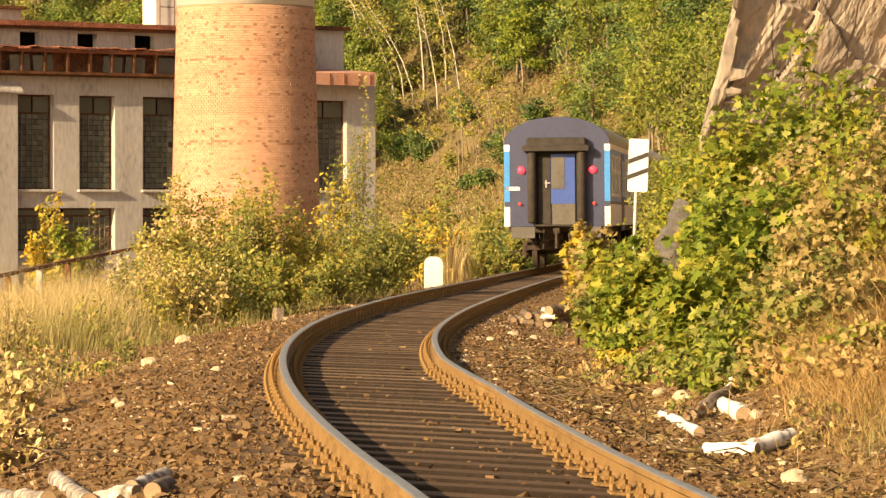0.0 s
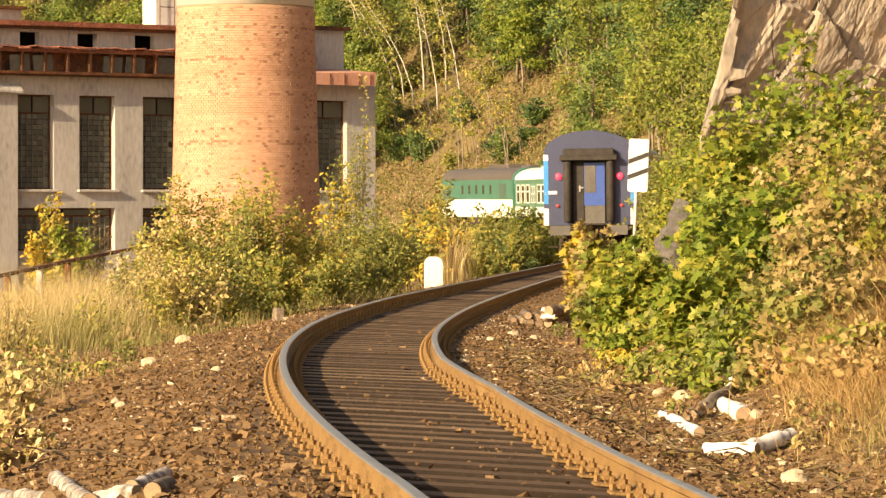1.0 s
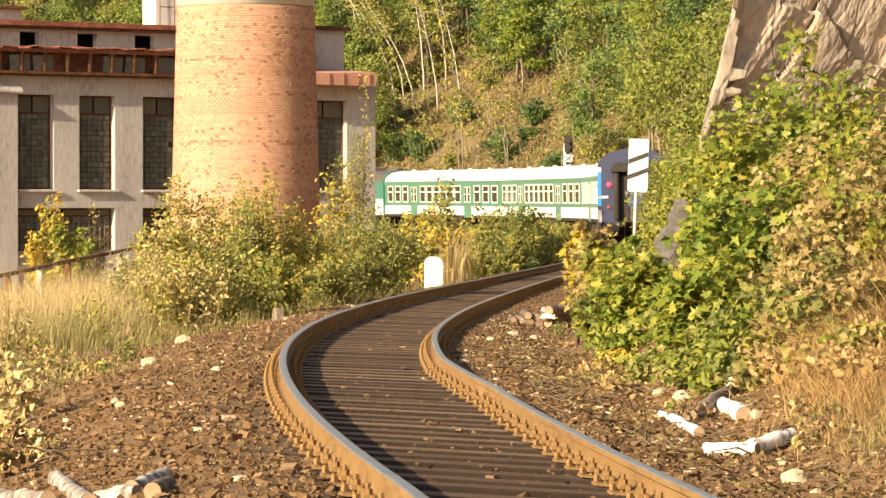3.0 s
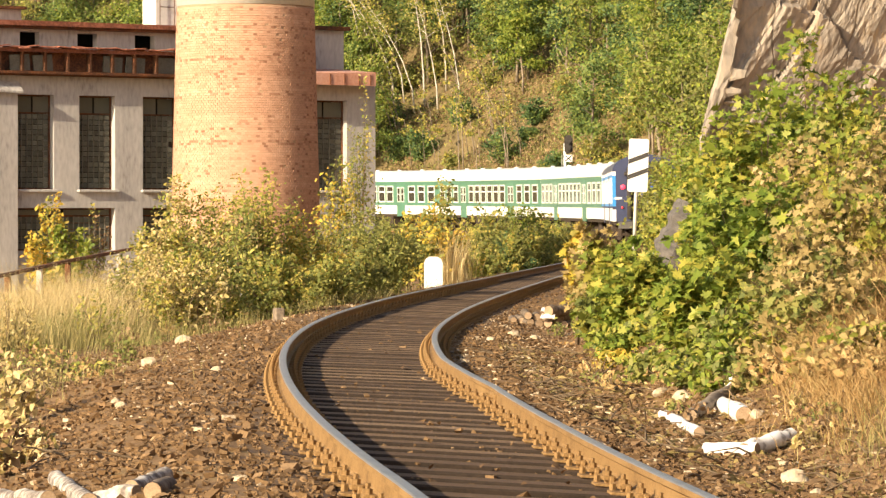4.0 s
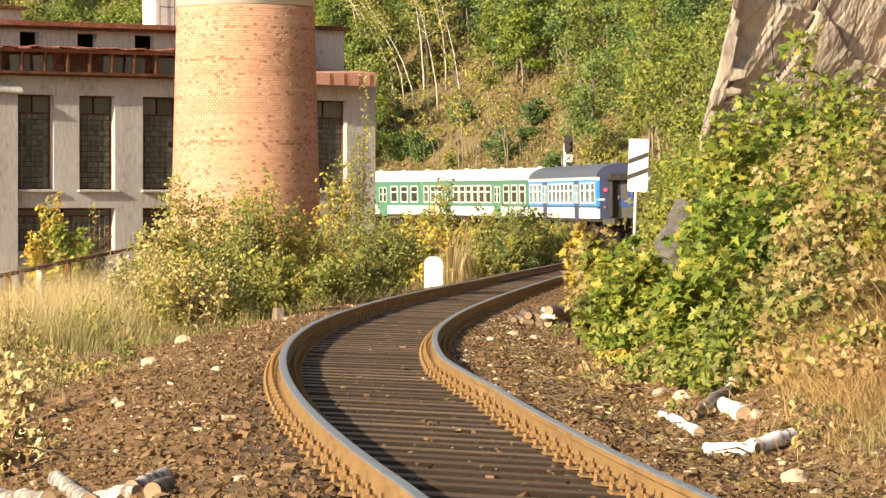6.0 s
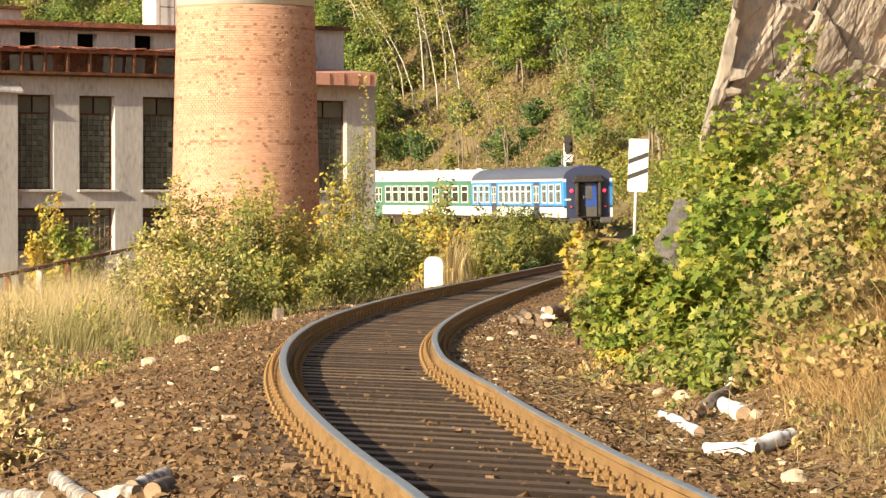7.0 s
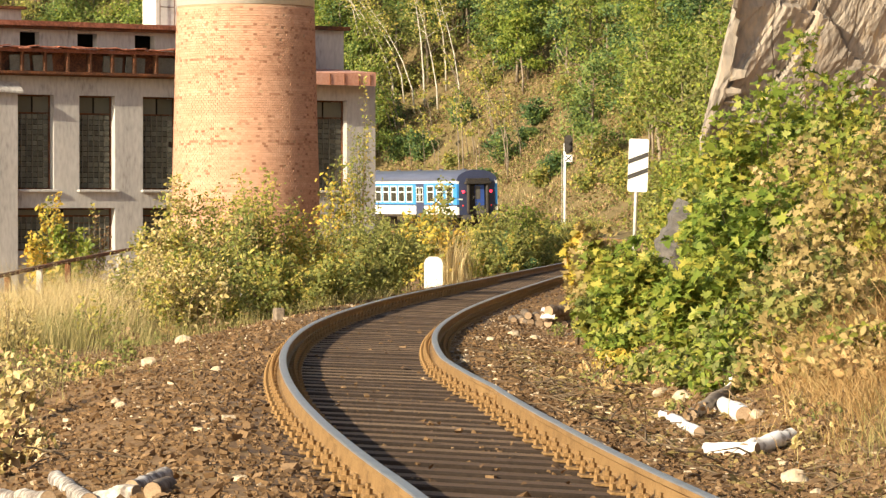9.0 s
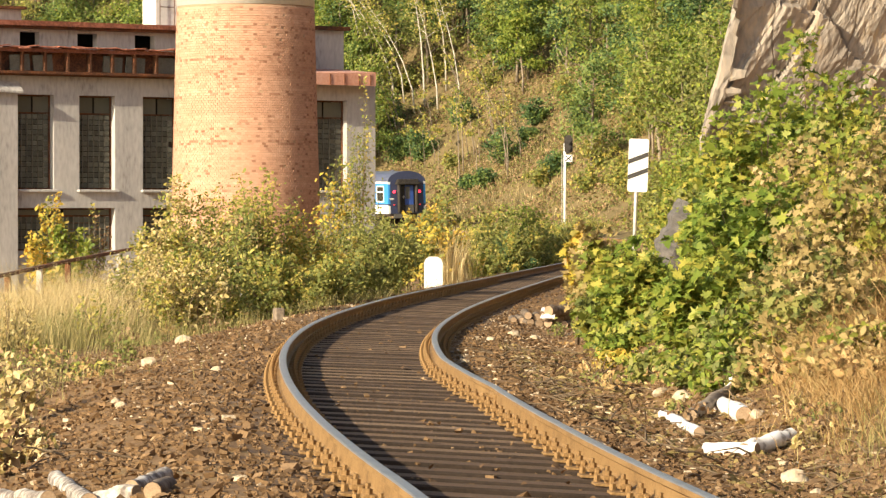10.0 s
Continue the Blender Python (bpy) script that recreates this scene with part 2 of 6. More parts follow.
# ---------- ground: one sheet to the horizon ----------
def build_ground():
    xs = np.unique(np.r_[np.linspace(-900, -60, 24), np.linspace(-60, -12, 60), np.arange(-12, 9, 0.16), np.linspace(9, 45, 60), np.linspace(45, 900, 24)])
    ys = np.unique(np.r_[np.linspace(-300, -20, 12), np.linspace(-20, 10, 16), np.arange(10, 45, 0.3), np.arange(45, 110, 0.7), np.linspace(110, 340, 130), np.linspace(340, 1500, 20)])
    gx, gy = np.meshgrid(xs, ys)
    z = ground_z(gx.ravel(), gy.ravel())
    verts = np.c_[gx.ravel(), gy.ravel(), z]
    nx, ny = len(xs), len(ys)
    a = (np.arange(ny - 1)[:, None] * nx + np.arange(nx - 1)).ravel()
    quads = np.c_[a, a + 1, a + nx + 1, a + nx]
    me = bpy.data.meshes.new("ground")
    me.vertices.add(len(verts))
    me.vertices.foreach_set("co", verts.astype(np.float32).ravel())
    me.loops.add(quads.size)
    me.loops.foreach_set("vertex_index", quads.astype(np.int32).ravel())
    me.polygons.add(len(quads))
    me.polygons.foreach_set("loop_start", np.arange(0, quads.size, 4, dtype=np.int32))
    me.update(calc_edges=True)
    me.polygons.foreach_set("use_smooth", [True] * len(quads))
    me.materials.append(M_SOIL)
    me.materials.append(M_SLOPE)
    cy = gy[:-1, :-1].ravel()
    me.polygons.foreach_set("material_index", (cy > 150).astype(np.int32))
    tagged(new("ground", me), "brown dry soil with leaf litter beside the railway", "ground", kind="structure")


build_ground()


# ---------- loose stones: ballast and litter ----------
def stones(name, places, sizes, mat_, label):
    """Angular stones of eight corners each, joined."""
    base = np.array([(x, y, z) for x in (-1, 1) for y in (-1, 1) for z in (-1, 1)], float)
    faces = np.array([(0, 1, 3, 2), (4, 6, 7, 5), (0, 4, 5, 1), (2, 3, 7, 6), (0, 2, 6, 4), (1, 5, 7, 3)])
    n = len(places)
    v = base[None] * (0.35 + 0.65 * rng.random((n, 8, 1))) * (0.45 + 0.55 * rng.random((n, 1, 3))) * np.array([1, 1, 0.55])
    ang, tip = rng.random(n) * 6.283, rng.normal(0, 0.35, n)
    c, s = np.cos(ang)[:, None], np.sin(ang)[:, None]
    ct, st = np.cos(tip)[:, None], np.sin(tip)[:, None]
    x, y, z = v[..., 0], v[..., 1], v[..., 2]
    y, z = y * ct - z * st, y * st + z * ct
    v = np.stack([x * c - y * s, x * s + y * c, z], -1) * np.asarray(sizes)[:, None, None] * 0.5
    v += np.asarray(places)[:, None, :] + np.array([0, 0, 0.012])
    quads = (faces[None] + 8 * np.arange(n)[:, None, None]).reshape(-1, 4)
    me = bpy.data.meshes.new(name)
    me.vertices.add(n * 8)
    me.vertices.foreach_set("co", v.astype(np.float32).ravel())
    me.loops.add(quads.size)
    me.loops.foreach_set("vertex_index", quads.astype(np.int32).ravel())
    me.polygons.add(len(quads))
    me.polygons.foreach_set("loop_start", np.arange(0, quads.size, 4, dtype=np.int32))
    me.update(calc_edges=True)
    me.polygons.foreach_set("use_smooth", [False] * len(quads))
    me.materials.append(mat_)
    return tagged(new(name, me), label, "stones", kind="stuff")


def scatter_line(n, u0, u1, l0, l1, power=1.0):
    u = u0 + (u1 - u0) * rng.random(n) ** power
    l = l0 + (l1 - l0) * rng.random(n)
    x, y, th = np.interp(u, TU, TX), np.interp(u, TU, TY), np.interp(u, TU, TH)
    X, Y = x + l * np.cos(th), y - l * np.sin(th)
    return np.c_[X, Y, ground_z(X, Y)]


beds = [scatter_line(15000, -3, 30, -3.8, -0.92, 1.4), scatter_line(8000, -3, 30, 0.92, 2.7, 1.4), scatter_line(4000, 28, 75, -3.0, -0.92), scatter_line(3500, 28, 75, 0.92, 2.6), scatter_line(1500, -3, 40, -0.68, 0.68)]
pts = np.concatenate(beds)
stones("ballast", pts, np.clip(0.039 * np.exp(rng.normal(0, 0.45, len(pts))), 0.02, 0.16), M_STONE, "rust-brown crushed ballast stones along the track")
fine = np.r_[scatter_line(9000, -3, 28, 1.4, 3.3, 1.3), scatter_line(4000, -3, 28, -5.0, -1.6, 1.3)]
stones("gravel", fine, np.clip(0.024 * np.exp(rng.normal(0, 0.4, len(fine))), 0.012, 0.06), M_STONE, "small brown grit and chips on the soil")
crest = scatter_line(5500, -3, 26, 1.2, 2.5, 1.3) + np.array([0, 0, 0.006])
stones("gravel", crest, np.clip(0.034 * np.exp(rng.normal(0, 0.45, len(crest))), 0.016, 0.10), M_STONE, "loose brown stones on the shoulder of the ballast bed")
p = scatter_line(1400, -3, 40, -5.5, -1.2)
stones("gravel", np.r_[p, scatter_line(900, -3, 40, 1.0, 3.0)], np.clip(0.032 * np.exp(rng.normal(0, 0.5, 2300)), 0.015, 0.1), M_PALE, "pale broken limestone chips lying on the soil")


chips = np.array([tuple(on_line(-28.8 + 0.6 * random.randint(42, 105) + random.uniform(-0.09, 0.09), random.uniform(-0.6, 0.6), -0.158)) for _ in range(150)])
stones("gravel", chips, np.clip(0.026 * np.exp(rng.normal(0, 0.45, len(chips))), 0.012, 0.07), M_STONE, "loose ballast chips lying on the sleepers")


# ---------- the track ----------
def rail_profile():
    half = [(0.0625, -0.149), (0.0625, -0.139), (0.022, -0.127), (0.009, -0.112), (0.009, -0.052), (0.0335, -0.038), (0.0335, -0.010), (0.026, -0.002), (0.0, 0.0)]
    return half + [(-x, z) for x, z in half[-2::-1]]


def rail_offset(u, side):
    return float(np.interp(u, [-20, 0, 6, 10.8, 16, 22, 30, 40], [-0.2, -0.06, 0.05, 0.10, -0.02, 0.0, 0.03, 0.0])) if side > 0 else 0.0


def build_rail(side, parent):
    prof = rail_profile()
    us = np.r_[np.arange(-30, 10.8, 0.4), np.arange(10.8, 80, 0.4), np.arange(80, 330, 1.0)]
    v, f, ids = [], [], []
    n = len(prof)
    for u in us:
        m = frame_on_line(u, side * GAUGE / 2 + rail_offset(u, side))
        v += [m @ Vector((x, 0, z)) for x, z in prof]
    for i in range(len(us) - 1):
        for k in range(n - 1):
            f.append((i * n + k, i * n + k + 1, (i + 1) * n + k + 1, (i + 1) * n + k))
            ids.append(1 if 6 <= k <= 9 else 0)
    part("rail", mesh_from(v, f, [M_RUST, M_STEEL], ids), parent, "ochre-rusted rail with a bright worn head")


def chair_mesh():
    s = Soup()
    s.box((-0.17, -0.075, 0), (0.17, 0.075, 0.014), 0, 0.004)
    for side in (-1, 1):
        s.box((side * 0.078 - 0.012, -0.06, 0.014), (side * 0.078 + 0.012, 0.06, 0.05), 0, 0.004)
        s.box((side * 0.085 - 0.04, -0.03, 0.03), (side * 0.085 + 0.03, 0.03, 0.055), 0, 0.006)
        s.tube([(side * 0.10, 0, 0.014), (side * 0.10, 0, 0.105)], 0.013, 5)
        s.tube([(side * 0.10, 0, 0.055), (side * 0.10, 0, 0.08)], 0.025, 6)
        s.tube([(side * 0.145, 0.05, 0.0), (side * 0.145, 0.05, 0.05)], 0.018, 5)
    return s.mesh(M_RUST)


def build_track():
    track = tagged(empty("railway_track"), "single curved railway track on worn wooden sleepers", "railway track", kind="structure")
    for side in (-1, 1):
        build_rail(side, track)
    plate = Soup().box((-0.034, -0.32, -0.118), (0.034, 0.32, -0.045), 0, 0.008)
    for y in (-0.22, -0.08, 0.08, 0.22):
        plate.tube([(-0.055, y, -0.08), (0.055, y, -0.08)], 0.014, 6)
    part("fishplate", plate.mesh(M_RUST), track, "rusted joint bar bolted to the rail", frame_on_line(10.8, GAUGE / 2 + rail_offset(10.8, 1)))
    chair = chair_mesh()
    woods = []
    for i in range(5):
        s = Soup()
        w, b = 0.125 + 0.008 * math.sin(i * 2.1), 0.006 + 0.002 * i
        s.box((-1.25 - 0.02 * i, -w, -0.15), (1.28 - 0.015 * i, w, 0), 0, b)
        # every face but the top takes the darker side colour
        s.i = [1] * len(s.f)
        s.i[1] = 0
        woods.append(s.mesh(M_WOOD, M_WOODSIDE))
    k = 0
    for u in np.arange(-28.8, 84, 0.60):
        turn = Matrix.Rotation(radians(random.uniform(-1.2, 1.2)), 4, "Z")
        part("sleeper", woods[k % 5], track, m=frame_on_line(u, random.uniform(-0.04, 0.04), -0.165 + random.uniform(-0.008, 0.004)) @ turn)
        for side in (-1, 1):
            if u < 62:
                part("rail_chair", chair, track, m=frame_on_line(u, side * GAUGE / 2 + rail_offset(u, side), -0.163))
        k += 1
    far = Soup()
    for u in np.arange(84, 260, 0.6):
        far.box((-1.25, -0.125, -0.15), (1.25, 0.125, 0), 0, 0, frame_on_line(u, 0, -0.165))
    tagged(part("far_sleepers", far.mesh(M_WOOD), track), kind="stuff")


build_track()


# ---------- rock face of the cutting ----------
def build_rock():
    """Steep slabs: a broad face that the sun only grazes, and a stepped end that catches it."""
    path = [(9.0, 78), (7.0, 68), (5.75, 60), (4.35, 50.6), (5.6, 51.3), (7.0, 52.1), (9.6, 53.6), (11.0, 45), (12.0, 26)]
    seg = np.r_[0, np.cumsum([math.dist(a, b) for a, b in zip(path[:-1], path[1:])])]
    fine_s = np.unique(np.r_[np.linspace(0, seg[2], 30), np.linspace(seg[2], seg[3], 120), np.linspace(seg[3], seg[6], 230), np.linspace(seg[6], seg[-1], 50)])
    px, py = [q[0] for q in path], [q[1] for q in path]
    nb, hs = 150, np.linspace(-0.8, 9.0, 150)
    v = []
    for s in fine_s:
        x, y = np.interp(s, seg, px), np.interp(s, seg, py)
        x0, y0, x1, y1 = (np.interp(s + e, seg, q) for e in (-0.3, 0.3) for q in (px, py))
        d = Vector((x1 - x0, y1 - y0, 0)).normalized()
        out = Vector((d.y, -d.x, 0))
        for h in hs:
            q = Vector((x, y, h))
            k = noise.noise(q * 0.7)
            w = s * 0.95 - h * 0.42 + 0.35 * k
            a = h * 0.75 + s * 0.3 + 0.5 * noise.noise(q * 0.9 + Vector((5, 0, 0)))
            i1, i2 = math.floor(w / 0.85), math.floor(w / 0.31)
            step = 0.12 * noise.cell(Vector((i1 + 0.5, math.floor(a / 1.5) + 0.5, 2.5)))
            step += 0.035 * noise.cell(Vector((i2 + 0.5, math.floor(a / 0.8) + 0.5, 7.5)))
            fa = w / 0.85 - i1
            step += 0.06 * (fa - 0.5) * (noise.cell(Vector((i1 + 0.5, 3.5, 4.5))) + 0.4)
            if fa < 0.05 and noise.cell(Vector((i1 + 0.5, math.floor(a / 2.2) + 0.5, 9.5))) > 0.35:
                step -= 0.22
            step += 0.06 * noise.turbulence(q * 2.2, 4, True) + 0.02 * noise.turbulence(q * 9, 3, True)
            p = q + out * (step - 0.25)
            v.append((p.x + 0.26 * max(h, 2.3) - 1.05, p.y + 0.10 * h, h + 0.08 * noise.noise(q * 2)))
    na = len(fine_s)
    f = [(i * nb + j, (i + 1) * nb + j, (i + 1) * nb + j + 1, i * nb + j + 1) for i in range(na - 1) for j in range(nb - 1)]
    top = [len(v) + k for k in range(na)]
    v += [(v[i * nb + nb - 1][0] + 14, v[i * nb + nb - 1][1] + 2, 9.5) for i in range(na)]
    f += [(i * nb + nb - 1, (i + 1) * nb + nb - 1, top[i + 1], top[i]) for i in range(na - 1)]
    tagged(new("rock_face", mesh_from(v, f, [M_ROCK])), "grey-brown cracked rock wall of the railway cutting", "rock", kind="structure")


build_rock()


def build_slab():
    """A tilted slab of rock that leans out of the bank."""
    p0, p1 = Vector((3.06, 46.00, 0.30)), Vector((3.54, 46.35, 1.28))
    n, v, f = 26, [], []
    d = (p1 - p0).normalized()
    side = Vector((0, -1, 0)).cross(d).normalized()
    for i in range(n):
        t = i / (n - 1)
        c = p0.lerp(p1, t)
        for a, b in ((-0.19, -0.12), (0.0, -0.17), (0.19, -0.12), (0.24, 0.3), (-0.16, 0.3)):
            k = 1 + 0.3 * noise.noise(Vector((t * 9, a * 5, b * 4)))
            v.append(c + side * a * k + Vector((0, b * k, 0)))
    for i in range(n - 1):
        for k in range(5):
            q = (k + 1) % 5
            f.append((i * 5 + k, i * 5 + q, (i + 1) * 5 + q, (i + 1) * 5 + k))
    f += [(4, 3, 2, 1, 0), tuple((n - 1) * 5 + k for k in range(5))]
    tagged(new("rock_slab", mesh_from(v, f, [M_SLAB])), "grey leaning slab of bare rock on the bank", "rock")


build_slab()

# ---------- disused works: concrete hall and brick stack ----------
M_CONC = material("grey-beige weathered concrete", [(0.24, 0.225, 0.21), (0.40, 0.38, 0.36), (0.47, 0.45, 0.425), (0.53, 0.51, 0.48)], 0.8, 0.9, 0.35, 12, dist=0.01, stretch=(1, 1, 0.3))
M_WHITE = material("white lime render", [(0.62, 0.60, 0.56), (0.80, 0.78, 0.74)], 1.0, 0.85, 0.2, 12)
M_BRICK = material("orange facing brick", [(0.34, 0.17, 0.105), (0.47, 0.265, 0.17), (0.56, 0.335, 0.225), (0.68, 0.46, 0.34)], 0.8, 0.9, 0.3, 9, mode="island", dist=0.01, stretch=(0.12, 0.12, 1.5), pick=0.26, grain=1.5)
M_BRICKO = material("orange facing brick", [(0.34, 0.17, 0.105), (0.47, 0.265, 0.17), (0.56, 0.335, 0.225), (0.68, 0.46, 0.34)], 0.8, 0.9, 0.3, 9, mode="object", dist=0.01, stretch=(0.12, 0.12, 1.5), pick=0.26, grain=1.5)
M_BRICKD = material("darker burnt brick", [(0.27, 0.13, 0.08), (0.36, 0.19, 0.12), (0.44, 0.25, 0.165)], 0.35, 0.9, 0.3, 40, mode="island", dist=0.01)
M_MORTAR = material("sandy mortar", [(0.34, 0.21, 0.125), (0.46, 0.31, 0.20)], 2, 0.95, 0.4, 20)
M_REDROOF = material("faded red sheet roofing", [(0.10, 0.04, 0.026), (0.24, 0.085, 0.05), (0.40, 0.17, 0.11)], 1.3, 0.7, 0.3, 9)
M_PINKROOF = material("sun-bleached red sheet", [(0.46, 0.20, 0.13), (0.58, 0.30, 0.21), (0.62, 0.36, 0.27)], 1.3, 0.7, 0.2, 9)
M_OLDIRON = material("dark rusted iron", [(0.03, 0.018, 0.012), (0.11, 0.045, 0.022), (0.26, 0.10, 0.04)], 2.2, 0.85, 0.4, 9)
# near-black: shade put into the colour of sheets that stand for depth
M_SHADE = material("near-black painted shade", [(0.012, 0.012, 0.011), (0.025, 0.023, 0.02)], 2, 0.9, 0.0)
M_BLOCK = material("dusty glass block", [(0.06, 0.065, 0.05), (0.10, 0.105, 0.08), (0.17, 0.17, 0.13)], 3, 0.35, 0.3, 7, mode="object", spec=0.5)
M_BARS = material("dusty concrete glazing bar", [(0.10, 0.095, 0.075), (0.20, 0.19, 0.15)], 3, 0.85, 0.2)
M_REDWALL = material("red-brown plaster", [(0.16, 0.05, 0.025), (0.26, 0.10, 0.05)], 3, 0.9, 0.3, 8)
HALL = Matrix.Translation((-15.1, 112.0, 0)) @ Matrix.Rotation(radians(33), 4, "Z")


def build_hall():
    """Facade in its own plane: a along it, b into it, z up."""
    hall = tagged(empty("factory_hall", HALL), "disused grey concrete factory hall with tall barred windows", "building")
    wins = [(0.68, 2.04, 1.86, 5.11), (3.02, 4.40, 1.86, 5.11), (5.49, 6.89, 1.86, 5.11), (7.99, 9.40, 1.86, 5.11), (12.16, 13.84, 1.86, 5.11)]
    low = [(0.68, 4.40, -0.25, 1.22), (5.49, 9.4, -0.25, 1.22)]
    holes = wins + low
    L, T, TOP, BOT = 15.06, 0.85, 5.75, -2.4
    a_cuts = sorted({-0.02, L, *[w[0] for w in holes], *[w[1] for w in holes]})
    z_cuts = sorted({BOT, TOP, *[w[2] for w in holes], *[w[3] for w in holes]})
    s = Soup()

    def box(lo, hi, soup=s, slot=0, bev=0.0):
        soup.box(lo, hi, slot, bev)

    def solid(a, z):
        return not any(w[0] < a < w[1] and w[2] < z < w[3] for w in holes)

    for a0, a1 in zip(a_cuts[:-1], a_cuts[1:]):
        z0 = None
        for k in range(len(z_cuts) - 1):
            ok = solid((a0 + a1) / 2, (z_cuts[k] + z_cuts[k + 1]) / 2)
            if ok and z0 is None:
                z0 = z_cuts[k]
            if z0 is not None and (not ok or k == len(z_cuts) - 2):
                s = Soup()
                box((a0, 0, z0), (a1, T, z_cuts[k + 1] if ok else z_cuts[k]), s)
                part("wall_panel", s.mesh(M_CONC), hall)
                z0 = None
    s = Soup()
    box((L - 0.4, T, BOT), (L, 9, TOP), s)
    part("end_wall", s.mesh(M_CONC), hall)
    # sheet behind the windows, its colour painted as the shade inside the hall
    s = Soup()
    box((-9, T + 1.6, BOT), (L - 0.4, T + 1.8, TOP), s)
    part("interior", s.mesh(M_SHADE), hall)
    # projecting bay at the near end
    s = Soup()
    box((-9, -0.22, BOT), (0.57, -0.004, 5.35), s)
    part("bay", s.mesh(M_CONC), hall, "grey concrete bay in front of the facade")
    s = Soup()
    s.add([(-9, -0.42, 5.45), (0.70, -0.42, 5.2), (0.70, 0.0, 5.55), (-9, 0.0, 5.8), (-9, -0.42, 5.38), (0.70, -0.42, 5.13), (0.70, 0.0, 5.48), (-9, 0.0, 5.73)],
          [(0, 1, 2, 3), (4, 7, 6, 5), (0, 4, 5, 1), (1, 5, 6, 2), (2, 6, 7, 3), (3, 7, 4, 0)])
    part("bay_roof", s.mesh(M_CONC), hall)
    # windows: sill, lintel and a grid of glass blocks in bars
    for w0, w1, z0, z1 in wins + low:
        win = part("window", None, hall, m=Matrix.Translation((w0, 0, z0)))
        win.empty_display_size = 0.2
        ww, hh = w1 - w0, z1 - z0
        f = Soup()
        for x in (0, ww - 0.05):
            f.box((x, 0.28, 0), (x + 0.05, 0.38, hh))
        for z in (0, hh - 0.05, hh * 0.80):
            f.box((0.05, 0.28, z), (ww - 0.05, 0.38, z + 0.05))
        part("frame", f.mesh(M_OLDIRON), win)
        if (w0, z0) in [(w[0], w[2]) for w in wins]:
            b = Soup().box((-0.08, -0.14, -0.09), (ww + 0.12, 0.28, -0.004), 0, 0.02)
            part("sill", b.mesh(M_CONC), win)
            nb, nz = 6, 14
        else:
            nb, nz = max(2, int(ww / 0.2)), 5
        px, pz = (ww - 0.1) / nb, (hh * 0.80 - 0.05) / nz
        block = Soup().box((0.012, 0, 0.012), (px - 0.012, 0.06, pz - 0.012), 0, 0.014).mesh(M_BLOCK)
        for i in range(nb):
            for j in range(nz):
                if random.random() < 0.995:
                    part("pane", block, win, m=Matrix.Translation((0.05 + i * px, 0.31 + random.uniform(-0.008, 0.008), 0.05 + j * pz)))
        bars = Soup()
        for i in range(1, nb):
            bars.box((0.05 + i * px - 0.018, 0.27, 0.05), (0.05 + i * px + 0.018, 0.312, hh * 0.8))
        tagged(part("grating", bars.mesh(M_BARS), win), kind="stuff")
        panel = Soup().box((0.06, 0.32, hh * 0.80 + 0.05), (ww * 0.48, 0.34, hh - 0.06)).mesh(M_BLOCK)
        part("pane", panel, win)
        part("pane", panel, win, m=Matrix.Translation((ww * 0.49, 0.01, 0)))
    # red patch of wall behind the broken low window
    s = Soup()
    box((2.2, 0.45, -0.25), (3.8, 0.49, 1.0), s)
    part("patch_wall", s.mesh(M_REDWALL), hall, "red-brown plastered wall behind a broken window")
    # rusted gutter gallery under the upper roof
    for nm, lo, hi, mm in (("gallery_roof", (-9, -0.42, 6.55), (10.36, 0.25, 6.68), M_REDROOF), ("gallery_edge", (-9, -0.46, 5.80), (10.36, -0.36, 5.90), M_OLDIRON), ("gallery_floor", (-9, -0.36, 5.75), (10.36, 0.45, 5.80), M_OLDIRON)):
        s = Soup()
        box(lo, hi, s)
        part(nm, s.mesh(mm), hall, "red-rusted sheet roof of a broken gallery" if nm == "gallery_roof" else "")
    s = Soup()
    box((-9, -0.12, 5.80), (10.36, -0.04, 6.55), s)
    part("gallery_back", s.mesh(M_OLDIRON), hall)
    post = Soup().box((-0.045, -0.42, 5.90), (0.045, -0.125, 6.55)).mesh(M_OLDIRON)
    slab = Soup().box((-0.37, -0.26, 5.92), (0.37, -0.19, 6.48), 0, 0.01).mesh(M_BARS)
    for k in range(19):
        a = -6.2 + 0.86 * k
        if a < 10.2:
            part("bracket", post, hall, m=Matrix.Translation((a, 0, 0)))
            if k % 3 != 1:
                part("slab", slab, hall, m=Matrix.Translation((a + 0.43, 0, 0)) @ Matrix.Rotation(radians(random.uniform(-7, 7)), 4, "Y"))
    tile = Soup().box((-0.2, -0.3, 0), (0.2, 0.25, 0.04), 0, 0.01).mesh(M_REDROOF)
    for k in range(44):
        a = -6 + 0.37 * k
        part("roof_tile", tile, hall, m=Matrix.Translation((a, -0.25 + random.uniform(-0.1, 0.05), 6.68 + random.uniform(0, 0.05))) @ Matrix.Rotation(radians(random.uniform(-14, 14)), 4, "XYZ"[k % 3]))
    # set-back clerestory
    s = Soup()
    small = [(1.0, 1.74, 6.75, 7.28), (3.2, 3.97, 6.75, 7.28), (5.44, 6.23, 6.75, 7.28), (7.7, 8.45, 6.75, 7.28)]
    cuts = sorted({-9.0, 12.49, *[w[0] for w in small], *[w[1] for w in small]})
    for a0, a1 in zip(cuts[:-1], cuts[1:]):
        if any(w[0] < (a0 + a1) / 2 < w[1] for w in small):
            box((a0, 0.5, 6.1), (a1, 0.85, 6.75), s)
